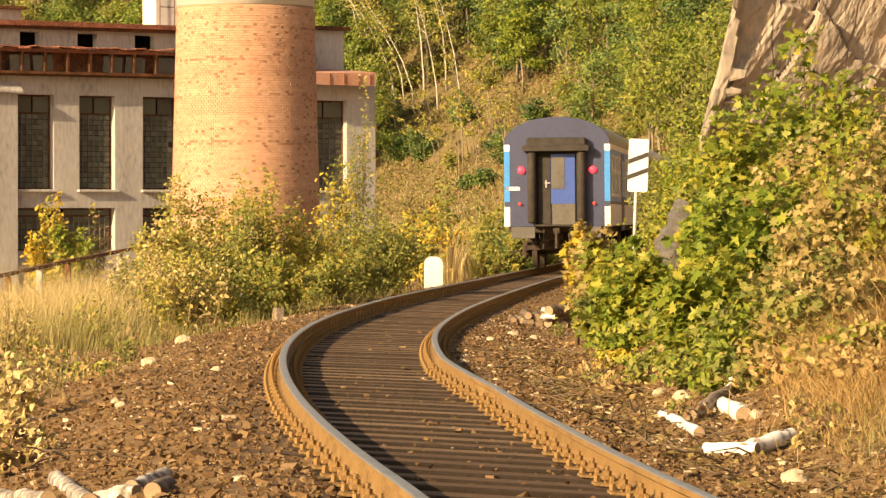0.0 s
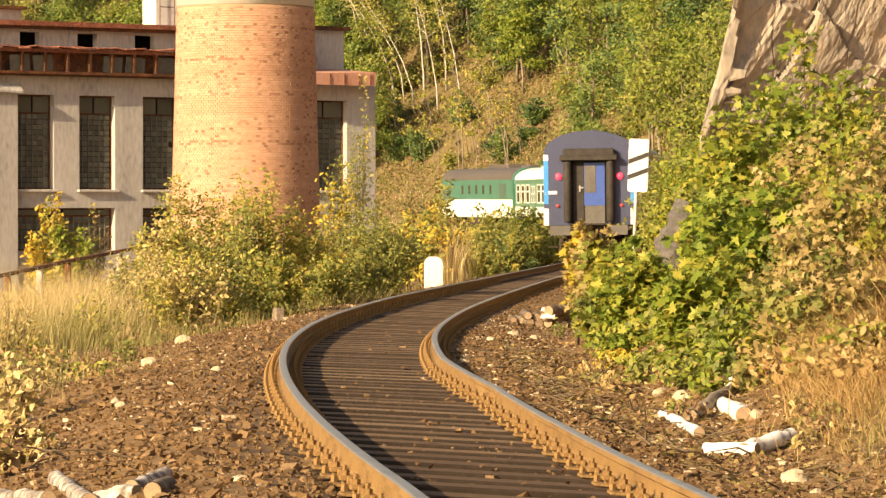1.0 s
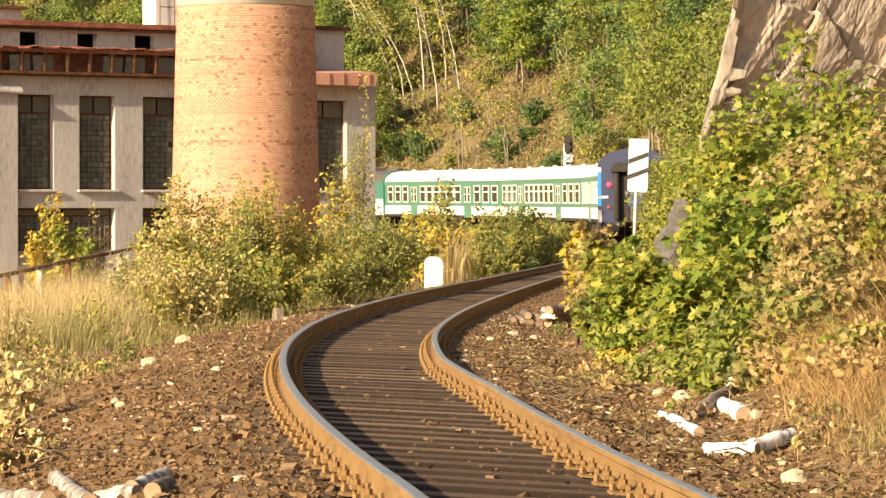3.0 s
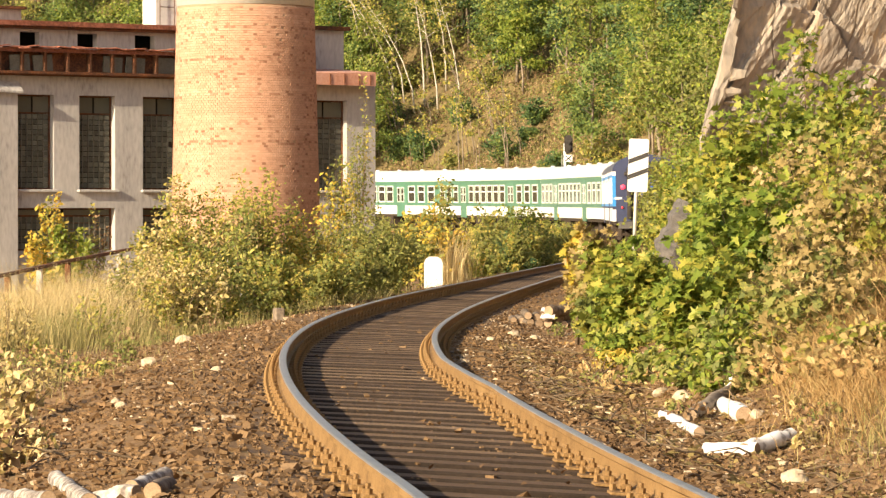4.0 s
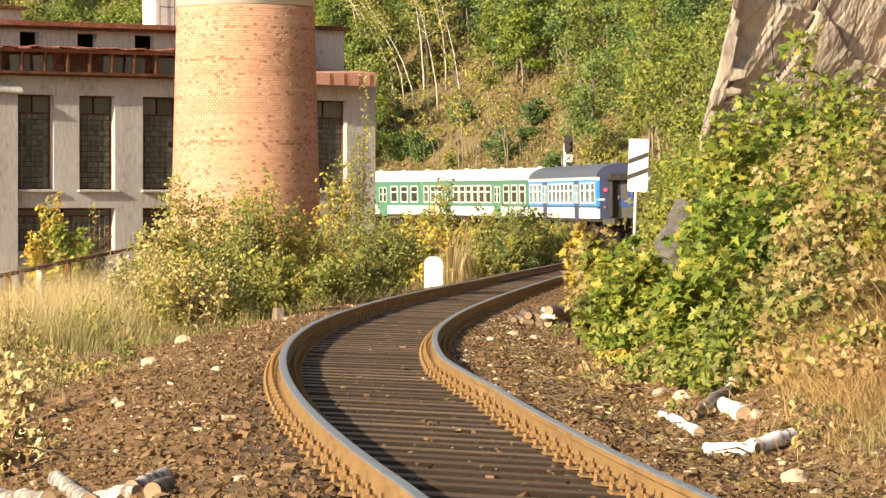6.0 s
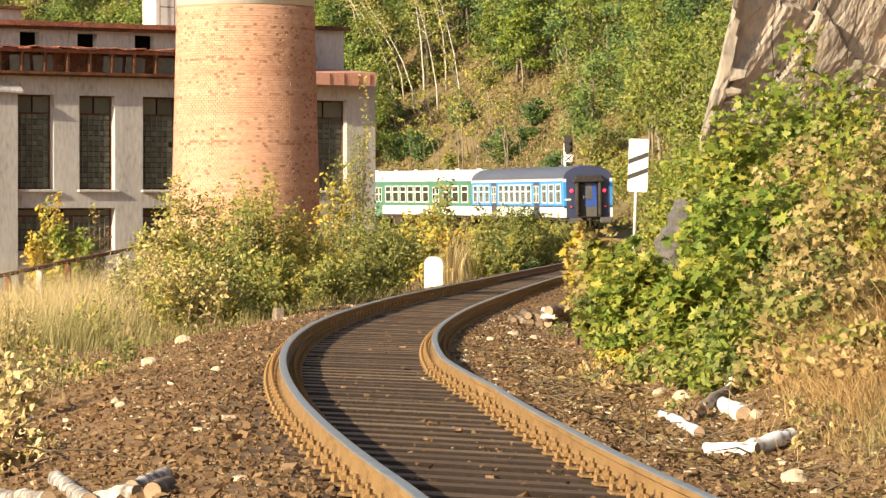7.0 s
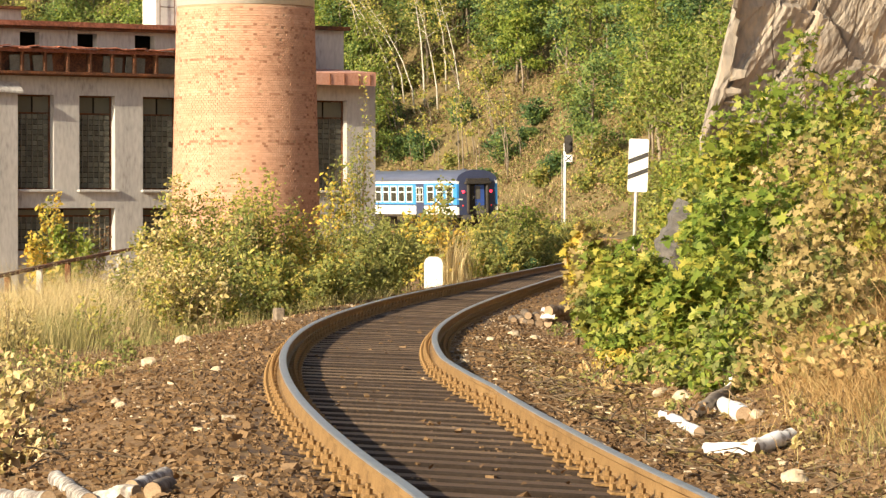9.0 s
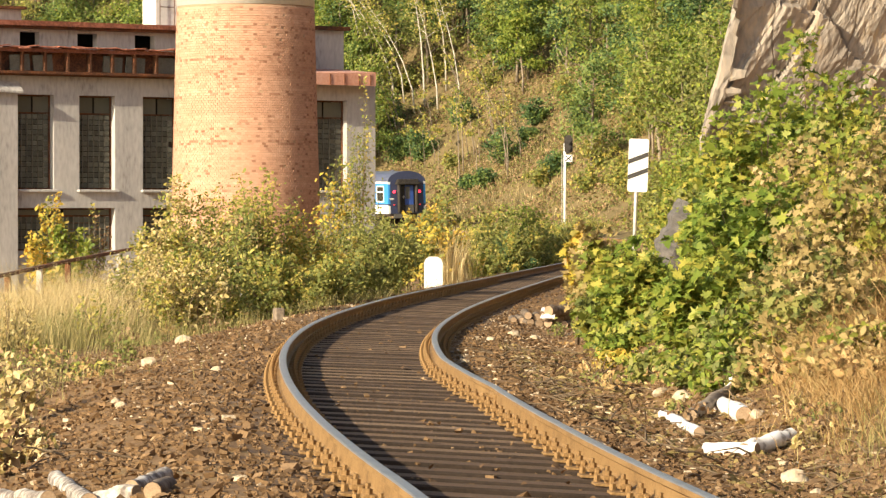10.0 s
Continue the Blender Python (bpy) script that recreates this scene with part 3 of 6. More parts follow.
            box((a0, 0.5, 7.28), (a1, 0.85, 7.48), s)
        else:
            box((a0, 0.5, 6.1), (a1, 0.85, 7.48), s)
    part("clerestory", s.mesh(M_CONC), hall)
    # same painted shade on a sheet behind the clerestory openings
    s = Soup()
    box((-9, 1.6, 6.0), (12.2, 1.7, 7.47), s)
    part("clerestory_interior", s.mesh(M_SHADE), hall)
    s = Soup()
    box((-9, 0.15, 7.48), (12.5, 6, 7.65), s)
    part("upper_roof", s.mesh(M_REDROOF), hall, "rusty red flat roof edge")
    s = Soup()
    box((-9, 0.25, 7.38), (12.5, 0.499, 7.476), s)
    part("gutter", s.mesh(M_OLDIRON), hall)
    # lower roof at the far end
    s = Soup()
    s.add([(10.7, -0.65, 5.66), (14.68, -0.65, 5.64), (14.68, 3, 5.9), (10.7, 3, 5.9), (10.7, -0.65, 6.02), (14.68, -0.65, 6.14), (14.68, 3, 6.42), (10.7, 3, 6.42)],
          [(3, 2, 1, 0), (4, 5, 6, 7), (0, 1, 5, 4), (1, 2, 6, 5), (2, 3, 7, 6), (3, 0, 4, 7)])
    part("low_roof", s.mesh(M_PINKROOF), hall, "faded red sheet roof with seams")
    seam = Soup().box((-0.015, -0.68, 5.68), (0.015, -0.652, 6.05)).mesh(M_OLDIRON)
    for a in (11.78, 12.74, 13.34, 13.95, 14.43):
        part("seam", seam, hall, m=Matrix.Translation((a, 0, 0)))
    tower = Soup().box((10.49, 2.5, 5.7), (15.22, 7, 7.80))
    part("stair_head", tower.mesh(M_CONC), hall, "plain grey concrete block over the roof")
    part("stair_head_roof", Soup().box((10.19, 2.3, 7.804), (15.4, 7.2, 7.95)).mesh(M_OLDIRON), hall)
    # white penthouse over the roof and a pale hut
    part("penthouse", Soup().box((6.65, 1.2, 7.66), (9.85, 2.2, 11)).mesh(M_WHITE), hall, "white rendered penthouse over the roof")
    rail = Soup()
    for x in (6.77, 7.35):
        rail.tube([(x, 1.12, 7.66), (x, 1.12, 9.2)], 0.015, 5)
    rail.tube([(6.77, 1.12, 8.35), (7.35, 1.12, 8.35)], 0.015, 5)
    part("ladder", rail.mesh(M_OLDIRON), hall)
    part("roof_hut", Soup().box((-4, 1.5, 7.66), (1.54, 5, 8.1)).mesh(M_CONC), hall)
    part("roof_hut_top", Soup().box((-4.2, 1.3, 8.104), (1.66, 5.2, 8.2)).mesh(M_OLDIRON), hall)


build_hall()


def build_stack():
    """Round tapering brick stack; courses of header bricks, mortar drum inside, pale ring above."""
    cx, cy = -6.24, 104.0
    stack = tagged(empty("brick_chimney", Matrix.Translation((cx, cy, 0))), "round orange brick factory chimney with a pale ring", "chimney")
    z0, z1, course = -1.9, 7.56, 0.077

    def radius(z):
        return 2.345 - 0.0262 * (z - 1.0)

    drum = Soup()
    drum.tube([(0, 0, z0), (0, 0, z1)], [radius(z0) - 0.013, radius(z1) - 0.013], 96)
    part("mortar_core", drum.mesh(M_MORTAR, smooth=True), stack)
    n = 112
    base_v, base_f, ids = [], [], []
    wide = 0.94 * math.pi * radius(4.3) / n
    single = [Soup().box((-0.05, -wide, 0), (0, wide, course * h), 0, 0.004).mesh(M_BRICKO) for h in (0.84, 0.88, 0.92)]
    for j in range(int((z1 - z0) / course)):
        z = z0 + j * course
        r = radius(z)
        odd = (j % 2) * 0.5
        burnt = 0.4 if j in (24, 25, 47, 66, 67, 84, 85, 86, 100, 101, 113) else 0.05
        for k in range(n):
            a0, a1 = (k + odd + 0.03) * 2 * math.pi / n, (k + odd + 0.97) * 2 * math.pi / n
            if math.sin((a0 + a1) / 2) > 0.35:
                continue
            if 78 <= j < 86 and abs((a0 + a1) / 2 % (2 * math.pi) - 1.5 * math.pi) < 1.03:
                part("brick", single[random.randrange(3)], stack, m=Matrix.Rotation((a0 + a1) / 2, 4, "Z") @ Matrix.Translation((r + random.uniform(-0.004, 0.005), 0, z)))
                continue
            push = random.uniform(-0.004, 0.005) - (0.012 if random.random() < 0.05 else 0)
            ri, ro = r - 0.05, r + push
            zt = z + course * random.uniform(0.84, 0.92)
            o = len(base_v)
            for a in (a0, a1):
                for rr in (ri, ro):
                    for zz in (z, zt):
                        base_v.append((rr * math.cos(a), rr * math.sin(a), zz))
            base_f += [(o + p_, o + q_, o + r_, o + s_) for p_, q_, r_, s_ in ((2, 6, 7, 3), (3, 7, 5, 1), (0, 4, 6, 2), (0, 2, 3, 1), (4, 5, 7, 6))]
            header = 0.09 if (k + j) % 3 == 0 else 0.0
            ids += [1 if random.random() < burnt + header else 0] * 5
    tagged(part("brickwork", mesh_from(base_v, base_f, [M_BRICK, M_BRICKD], ids), stack), kind="stuff")
    ring = Soup()
    ring.tube([(0, 0, z1 + 0.002), (0, 0, z1 + 2.5)], [radius(z1) + 0.01, radius(z1) - 0.05], 96)
    part("ring", ring.mesh(M_WHITE, smooth=True), stack, "pale rendered band round the chimney")
    foot = Soup()
    foot.tube([(0, 0, -2.6), (0, 0, -0.6), (0, 0, -0.2)], [3.0, 2.75, 2.45], 48)
    part("plinth", foot.mesh(M_CONC, smooth=True), stack, "sloping concrete foot of the chimney")


build_stack()


# ---------- rusty guard rail below the works ----------
def build_guard():
    g = tagged(empty("guard_rail"), "low rusty steel guard rail on posts in dry grass", "guard rail")
    pts = [Vector(p) for p in ((-8.50, 60.00, -0.12), (-8.34, 63.00, -0.07), (-7.99, 70.00, 0.07), (-6.96, 82.00, 0.32), (-4.54, 100.00, 0.80))]
    s = Soup()
    for a, b in zip(pts[:-1], pts[1:]):
        d = (b - a).normalized()
        side = d.cross(Vector((0, 0, 1))) * 0.05
        up = Vector((0, 0, 0.07))
        s.add([a - side, a + side, b + side, b - side, a - side + up, a + side + up, b + side + up, b - side + up],
              [(3, 2, 1, 0), (4, 5, 6, 7), (0, 1, 5, 4), (1, 2, 6, 5), (2, 3, 7, 6), (3, 0, 4, 7)])
    part("rail_beam", s.mesh(M_OLDIRON), g)
    for k in range(9):
        t = k / 8 * (len(pts) - 1)
        i = min(int(t), len(pts) - 2)
        q = pts[i].lerp(pts[i + 1], t - i)
        h = q.z - gz(q.x, q.y) + 0.2
        part("post", Soup().box((-0.06, -0.06, -h), (0.06, 0.06, 0.0), 0, 0.01).mesh(M_CONC if k % 2 else M_OLDIRON), g, m=Matrix.Translation(q))


build_guard()

# ---------- train: diesel engine, three green coaches, one blue coach ----------
def paint(name, c, rough=0.35, dirt=0.75):
    return material(name, [tuple(v * dirt for v in c), c, tuple(min(1, v * 1.06) for v in c)], 1.2, rough, 0.03, 12, spec=0.5)


P_NAVY = paint("navy end paint", (0.045, 0.055, 0.11), 0.45)
P_BLUE = paint("sky blue coach paint", (0.045, 0.27, 0.66))
P_WHITE = paint("white coach paint", (0.78, 0.78, 0.76))
P_GREEN = paint("green coach paint", (0.075, 0.20, 0.14))
P_LOCO = paint("dark green engine paint", (0.05, 0.17, 0.13), 0.4)
P_ROOF = paint("dark blue-grey roof", (0.10, 0.11, 0.16), 0.32)
P_ROOFW = paint("pale grey roof", (0.72, 0.72, 0.70), 0.4)
P_LOCOROOF = paint("brown-grey engine roof", (0.10, 0.085, 0.075), 0.5)
P_RUBBER = material("dusty black rubber", [(0.02, 0.018, 0.016), (0.06, 0.05, 0.042)], 5, 0.7, 0.2, 8)
P_IRON = material("brown running-gear dirt", [(0.03, 0.022, 0.016), (0.075, 0.055, 0.04)], 3, 0.85, 0.3, 9)
P_GLASS = material("dark coach glass", [(0.02, 0.022, 0.02), (0.05, 0.05, 0.042)], 1, 0.12, 0.0, spec=0.35)
P_FRAME = paint("pale window frame", (0.74, 0.75, 0.70), 0.4)
P_DOOR = paint("blue gangway door", (0.04, 0.09, 0.33), 0.4)
P_PLATE = material("grey door plate", [(0.085, 0.08, 0.072), (0.14, 0.13, 0.115)], 3, 0.6, 0.1)
P_BRIGHT = material("bare bright metal", [(0.5, 0.48, 0.45), (0.65, 0.63, 0.6)], 6, 0.35, 0.1, metal=0.8)


def glow(name, c, k):
    m = bpy.data.materials.new(name)
    m.use_nodes = True
    b = m.node_tree.nodes["Principled BSDF"]
    b.inputs["Base Color"].default_value = (*c, 1)
    b.inputs["Emission Color"].default_value = (*c, 1)
    b.inputs["Emission Strength"].default_value = k
    return m


P_TAIL = glow("lit red tail lamp", (1.0, 0.03, 0.06), 2.2)
# weak emission added to the reflectors, which have no lamp of their own
P_TAILDIM = glow("small red reflector with added glow", (0.8, 0.05, 0.04), 0.5)
HALF, EAVE, RTOP, FLOOR = 1.41, 3.33, 4.05, 1.14
ROOF = [(HALF * math.cos(a) ** 0.95, EAVE + (RTOP - EAVE) * math.sin(a) ** 0.97) for a in np.linspace(0, math.pi / 2, 9)]
ROOF = [(max(x, 0.0), z) for x, z in ROOF]
ROOF = ROOF + [(-x, z) for x, z in ROOF[-2::-1]]


def sweep(prof, y0, y1, mat_, closed=False, smooth=False):
    n = len(prof)
    v = [(x, y0, z) for x, z in prof] + [(x, y1, z) for x, z in prof]
    f = [(k, k + 1, n + k + 1, n + k) for k in range(n - 1)]
    if closed:
        f += [(n - 1, 0, n, 2 * n - 1), tuple(range(n - 1, -1, -1)), tuple(range(n, 2 * n))]
    return mesh_from(v, f, [mat_], smooth=smooth)


def wheelset_mesh():
    s = Soup()
    s.tube([(-0.75, 0, 0), (0.75, 0, 0)], 0.08, 8)
    for side in (-1, 1):
        s.tube([(side * 0.69, 0, 0), (side * 0.72, 0, 0)], [0.49, 0.49], 28)
        s.tube([(side * 0.72, 0, 0), (side * 0.83, 0, 0)], [0.462, 0.455], 28)
    for k in range(4):
        w = k * math.pi / 2
        for side in (-1, 1):
            s.box((side * 0.835 - 0.004, -0.05, 0.1), (side * 0.835 + 0.006, 0.05, 0.4), 0, 0, Matrix.Rotation(w, 4, "X"))
    return s.mesh(P_IRON)


WHEELSET = wheelset_mesh()


def bogie(thing, y, base=2.5):
    b = part("bogie", None, thing, m=Matrix.Translation((0, y, 0)))
    s = Soup()
    for side in (-1, 1):
        s.box((side * 1.0 - 0.06, -base / 2 - 0.5, 0.48), (side * 1.0 + 0.06, base / 2 + 0.5, 0.68), 0, 0.02)
        for yy in (-base / 2, base / 2):
            s.box((side * 1.0 - 0.12, yy - 0.17, 0.30), (side * 1.0 + 0.12, yy + 0.17, 0.62), 0, 0.03)
            for dy in (-0.28, 0.28):
                s.tube([(side * 1.0, yy + dy, 0.36), (side * 1.0, yy + dy, 0.72)], 0.09, 8)
        s.tube([(side * 0.95, -0.2, 0.5), (side * 0.95, -0.2, 1.0)], 0.12, 8)
        s.tube([(side * 0.95, 0.2, 0.5), (side * 0.95, 0.2, 1.0)], 0.12, 8)
    s.box((-1.0, -0.2, 0.5), (1.0, 0.2, 0.75), 0, 0.03)
    for yy in (-base / 2 - 0.45, base / 2 + 0.45):
        s.box((-1.0, yy - 0.05, 0.5), (1.0, yy + 0.05, 0.62))
    part("bogie_frame", s.mesh(P_IRON), b)
    sets = []
    for yy in (-base / 2, base / 2):
        sets.append(part("wheelset", WHEELSET, b, m=Matrix.Translation((0, yy, 0.46))))
    return sets


def lattice(ys, zs, solid, x0, x1, mat_):
    """A flat frame in one piece: grid cells (i, j) with solid(i, j) true, from x0 to x1 in depth."""
    ny, nz = len(ys), len(zs)
    v = [(x, y, z) for x in (x0, x1) for y in ys for z in zs]
    ok = {(i, j) for i in range(ny - 1) for j in range(nz - 1) if solid(i, j)}
    f = []
    for i, j in ok:
        a, b, c, d = i * nz + j, (i + 1) * nz + j, (i + 1) * nz + j + 1, i * nz + j + 1
        o = ny * nz
        f += [(a + o, b + o, c + o, d + o), (d, c, b, a)]
        for near, p, q in (((i, j - 1), a, b), ((i + 1, j), b, c), ((i, j + 1), c, d), ((i - 1, j), d, a)):
            if near not in ok:
                f.append((p, q, q + o, p + o))
    return mesh_from(v, f, [mat_])


def window_meshes(w, h, split):
    t = 0.08 if w > 1 else 0.055
    ys = [-w / 2, -w / 2 + t, w / 2 - t, w / 2]
    zs = [0, t, split, split + t, h - t, h]
    g = Soup().box((-0.01, -w / 2 + 0.02, 0.02), (0.008, w / 2 - 0.02, h - 0.02))
    return lattice(ys, zs, lambda i, j: i % 2 == 0 or j % 2 == 0, -0.015, 0.022, P_FRAME), g.mesh(P_GLASS)


WIN = window_meshes(1.16, 1.12, 0.66)
DOORWIN = window_meshes(0.5, 1.0, 0.5)


def coach_end(co, y, out, navy, strip, lamps):
    """The end wall with gangway, door, corner strips and tail lamps. out: -1 at the rear, 1 at the front."""
    prof = [(HALF, FLOOR)] + ROOF + [(-HALF, FLOOR)]
    end = part("end_wall", sweep(prof, y, y + 0.03 * out, navy, True), co)
    q = y + 0.03 * out

    def slab(x0, x1, z0, z1, d0, d1, bev=0.0):
        a, b = sorted((q + d0 * out, q + d1 * out))
        return Soup().box((x0, a, z0), (x1, b, z1), 0, bev)

    part("gangway_hood", slab(-0.90, 0.90, 3.14, 3.30, 0.0, 0.36, 0.04).mesh(P_RUBBER), co, "grey-black rubber gangway hood")
    part("gangway_hood", slab(-0.80, 0.80, 3.304, 3.50, 0.0, 0.27, 0.05).mesh(P_RUBBER), co)
    for x in (-0.66, 0.66):
        t = Soup()
        t.tube([(x, q + 0.17 * out, 1.22), (x, q + 0.17 * out, 1.28), (x, q + 0.17 * out, 3.06), (x, q + 0.17 * out, 3.14)], [0.09, 0.125, 0.125, 0.11], 14)
        part("gangway_roll", t.mesh(P_RUBBER, smooth=True), co, "vertical black rubber gangway roll")
    # flat panel whose near-black colour imitates the shade of a recess
    part("gangway_recess", slab(-0.58, 0.58, 1.16, 3.14, 0.004, 0.02).mesh(M_SHADE), co)
    part("gangway_door", slab(-0.16, 0.48, 1.74, 3.06, 0.022, 0.05).mesh(P_DOOR), co, "blue gangway door over a panel coloured as a shaded recess")
    part("kick_plate", slab(-0.13, 0.48, 1.18, 1.736, 0.022, 0.055).mesh(P_PLATE), co)
    part("door_leaf", slab(-0.5, -0.18, 1.2, 3.0, 0.021, 0.03).mesh(P_RUBBER), co)
    part("door_window", slab(-0.14, 0.20, 2.14, 2.98, 0.052, 0.062, 0.0).mesh(P_PLATE), co)
    part("door_handle", slab(-0.32, -0.18, 2.27, 2.31, 0.05, 0.09).mesh(P_BRIGHT), co, "bright metal door handle")
    part("door_handle", slab(-0.31, -0.27, 2.17, 2.36, 0.05, 0.08).mesh(P_BRIGHT), co)
    part("threshold", slab(-0.62, 0.68, 1.14, 1.19, 0.0, 0.22).mesh(P_RUBBER), co)
    for side in (-1, 1):
        xs = sorted((side * HALF, side * (HALF - 0.14)))
        for z0, z1, m_ in ((1.14, 1.66, P_WHITE), (1.80, 3.14, strip), (3.144, 3.32, P_WHITE)):
            part("corner_strip", slab(xs[0] - 0.006, xs[1] + 0.006, z0, z1, -0.05, 0.012, 0.0).mesh(m_), co)
        if lamps:
            # upper pair are lit lamps, lower pair reflectors with glow added
            for x, z, r, m_ in ((0.95, 2.64, 0.085, P_TAIL), (0.99, 1.74, 0.04, P_TAILDIM)):
                t = Soup()
                t.tube([(side * x, q, z), (side * x, q + 0.05 * out, z), (side * x, q + 0.075 * out, z)], [r * 1.15, r * 1.1, r * 0.9], 16)
                part("tail_lamp", t.mesh(m_, smooth=True), co, "glowing red tail lamp" if r > 0.06 else "")
        b = Soup()
        b.tube([(side * 0.88, y, 1.0), (side * 0.88, y + 0.42 * out, 1.0)], 0.09, 10)
        part("buffer_shank", b.mesh(P_IRON), co)
        c = slab(side * 0.88 - 0.31, side * 0.88 + 0.31, 0.83, 1.13, 0.40, 0.45, 0.0)
        part("buffer", c.mesh(P_PLATE), co, "flat grey buffer head")
        c = slab(side * 1.15 - 0.16, side * 1.15 + 0.16, 0.45, 0.49, -0.6, -0.2, 0.0)
        part("footstep", c.mesh(P_IRON), co)
    pl = slab(-1.39, -1.0, 2.10, 2.20, 0.002, 0.012)
    part("number_bar", pl.mesh(P_FRAME), co)
    c = Soup()
    c.box((-0.09, min(y, y + 0.35 * out), 0.95), (0.09, max(y, y + 0.35 * out), 1.1), 0, 0.02)
    c.tube([(0, y + 0.32 * out, 1.0), (0, y + 0.36 * out, 0.55)], 0.05, 6)
    c.tube([(0.35, y + 0.1 * out, 1.05), (0.37, y + 0.2 * out, 0.6), (0.3, y + 0.1 * out, 0.95)], 0.025, 6)
    c.tube([(-0.35, y + 0.1 * out, 1.05), (-0.37, y + 0.2 * out, 0.55), (-0.3, y + 0.1 * out, 0.9)], 0.025, 6)
    part("coupling", c.mesh(P_IRON), co)


def build_coach(name, label, band, roof, navy, strip, trim, last):
    """A coach 24.5 m long; local y runs ahead from its rear end."""
    co = tagged(empty(name), label, "railway coach", group="coaches of the train")
    L = 24.5
    y0, y1 = 0.06, L - 0.06
    part("roof", sweep([(x * 1.004, z + 0.004) for x, z in ROOF], y0, y1, roof, smooth=True), co)
    for side in (-1, 1):
        e = 1 if side > 0 else -1
        for z0, z1, m_, o in ((FLOOR, 1.72, P_WHITE, 0.0), (1.72, 1.80, P_NAVY if last else band, 0.004), (1.80, 3.20, band, 0.0), (3.20, 3.335, trim, 0.006)):
            x = side * (HALF + o)
            prof = [(x, z0), (x, z1), (x - side * 0.06, z1), (x - side * 0.06, z0)]
            part("side_panel", sweep(prof if side < 0 else prof[::-1], y0, y1, m_, True), co)
        for c in (1.3, 3.0, 4.7, 8.55, 10.03, 11.51, 12.99, 14.47, 15.95, 19.8, 21.5, 23.2):
            w = part("window", WIN[0], co, m=Matrix.Translation((side * HALF, c, 1.93)) @ Matrix.Rotation(0 if side > 0 else math.pi, 4, "Z"))
            part("pane", WIN[1], w)
        for c in (6.62, 17.88):
            x0, x1 = sorted((side * (HALF - 0.03), side * (HALF + 0.012)))
            dr = part("door", Soup().box((x0, c - 0.72, 1.0), (x1, c + 0.72, 3.16), 0, 0.01).mesh(P_NAVY if last else P_GREEN), co, "folding passenger door")
            for dy in (-0.34, 0.34):
                w = part("door_window", DOORWIN[0], dr, m=Matrix.Translation((side * (HALF + 0.012), c + dy, 1.95)))
                part("door_pane", DOORWIN[1], dr, m=Matrix.Translation((side * (HALF + 0.012), c + dy, 1.95)))
    part("underframe", Soup().box((-1.3, 0.1, 0.98), (1.3, L - 0.1, FLOOR + 0.02), 0, 0.02).mesh(P_IRON), co)
    for a, b, x in ((8.5, 10.5, -0.9), (11.5, 13.2, 0.5), (13.6, 15.6, -0.9)):
        part("equipment_box", Soup().box((x - 0.35, a, 0.45), (x + 0.5, b, 0.98), 0, 0.03).mesh(P_IRON), co)
    for k in range(6):
        t = Soup()
        t.tube([(0, 2.2 + 4 * k, RTOP - 0.02), (0, 2.2 + 4 * k, RTOP + 0.07)], [0.17, 0.13], 10)
        part("roof_vent", t.mesh(roof), co)
    coach_end(co, y0, -1, navy, strip, last)
    coach_end(co, y1, 1, navy, strip, False)
    sets = []
    for y in (3.65, 20.85):
        sets += bogie(co, y)
    return co, sets


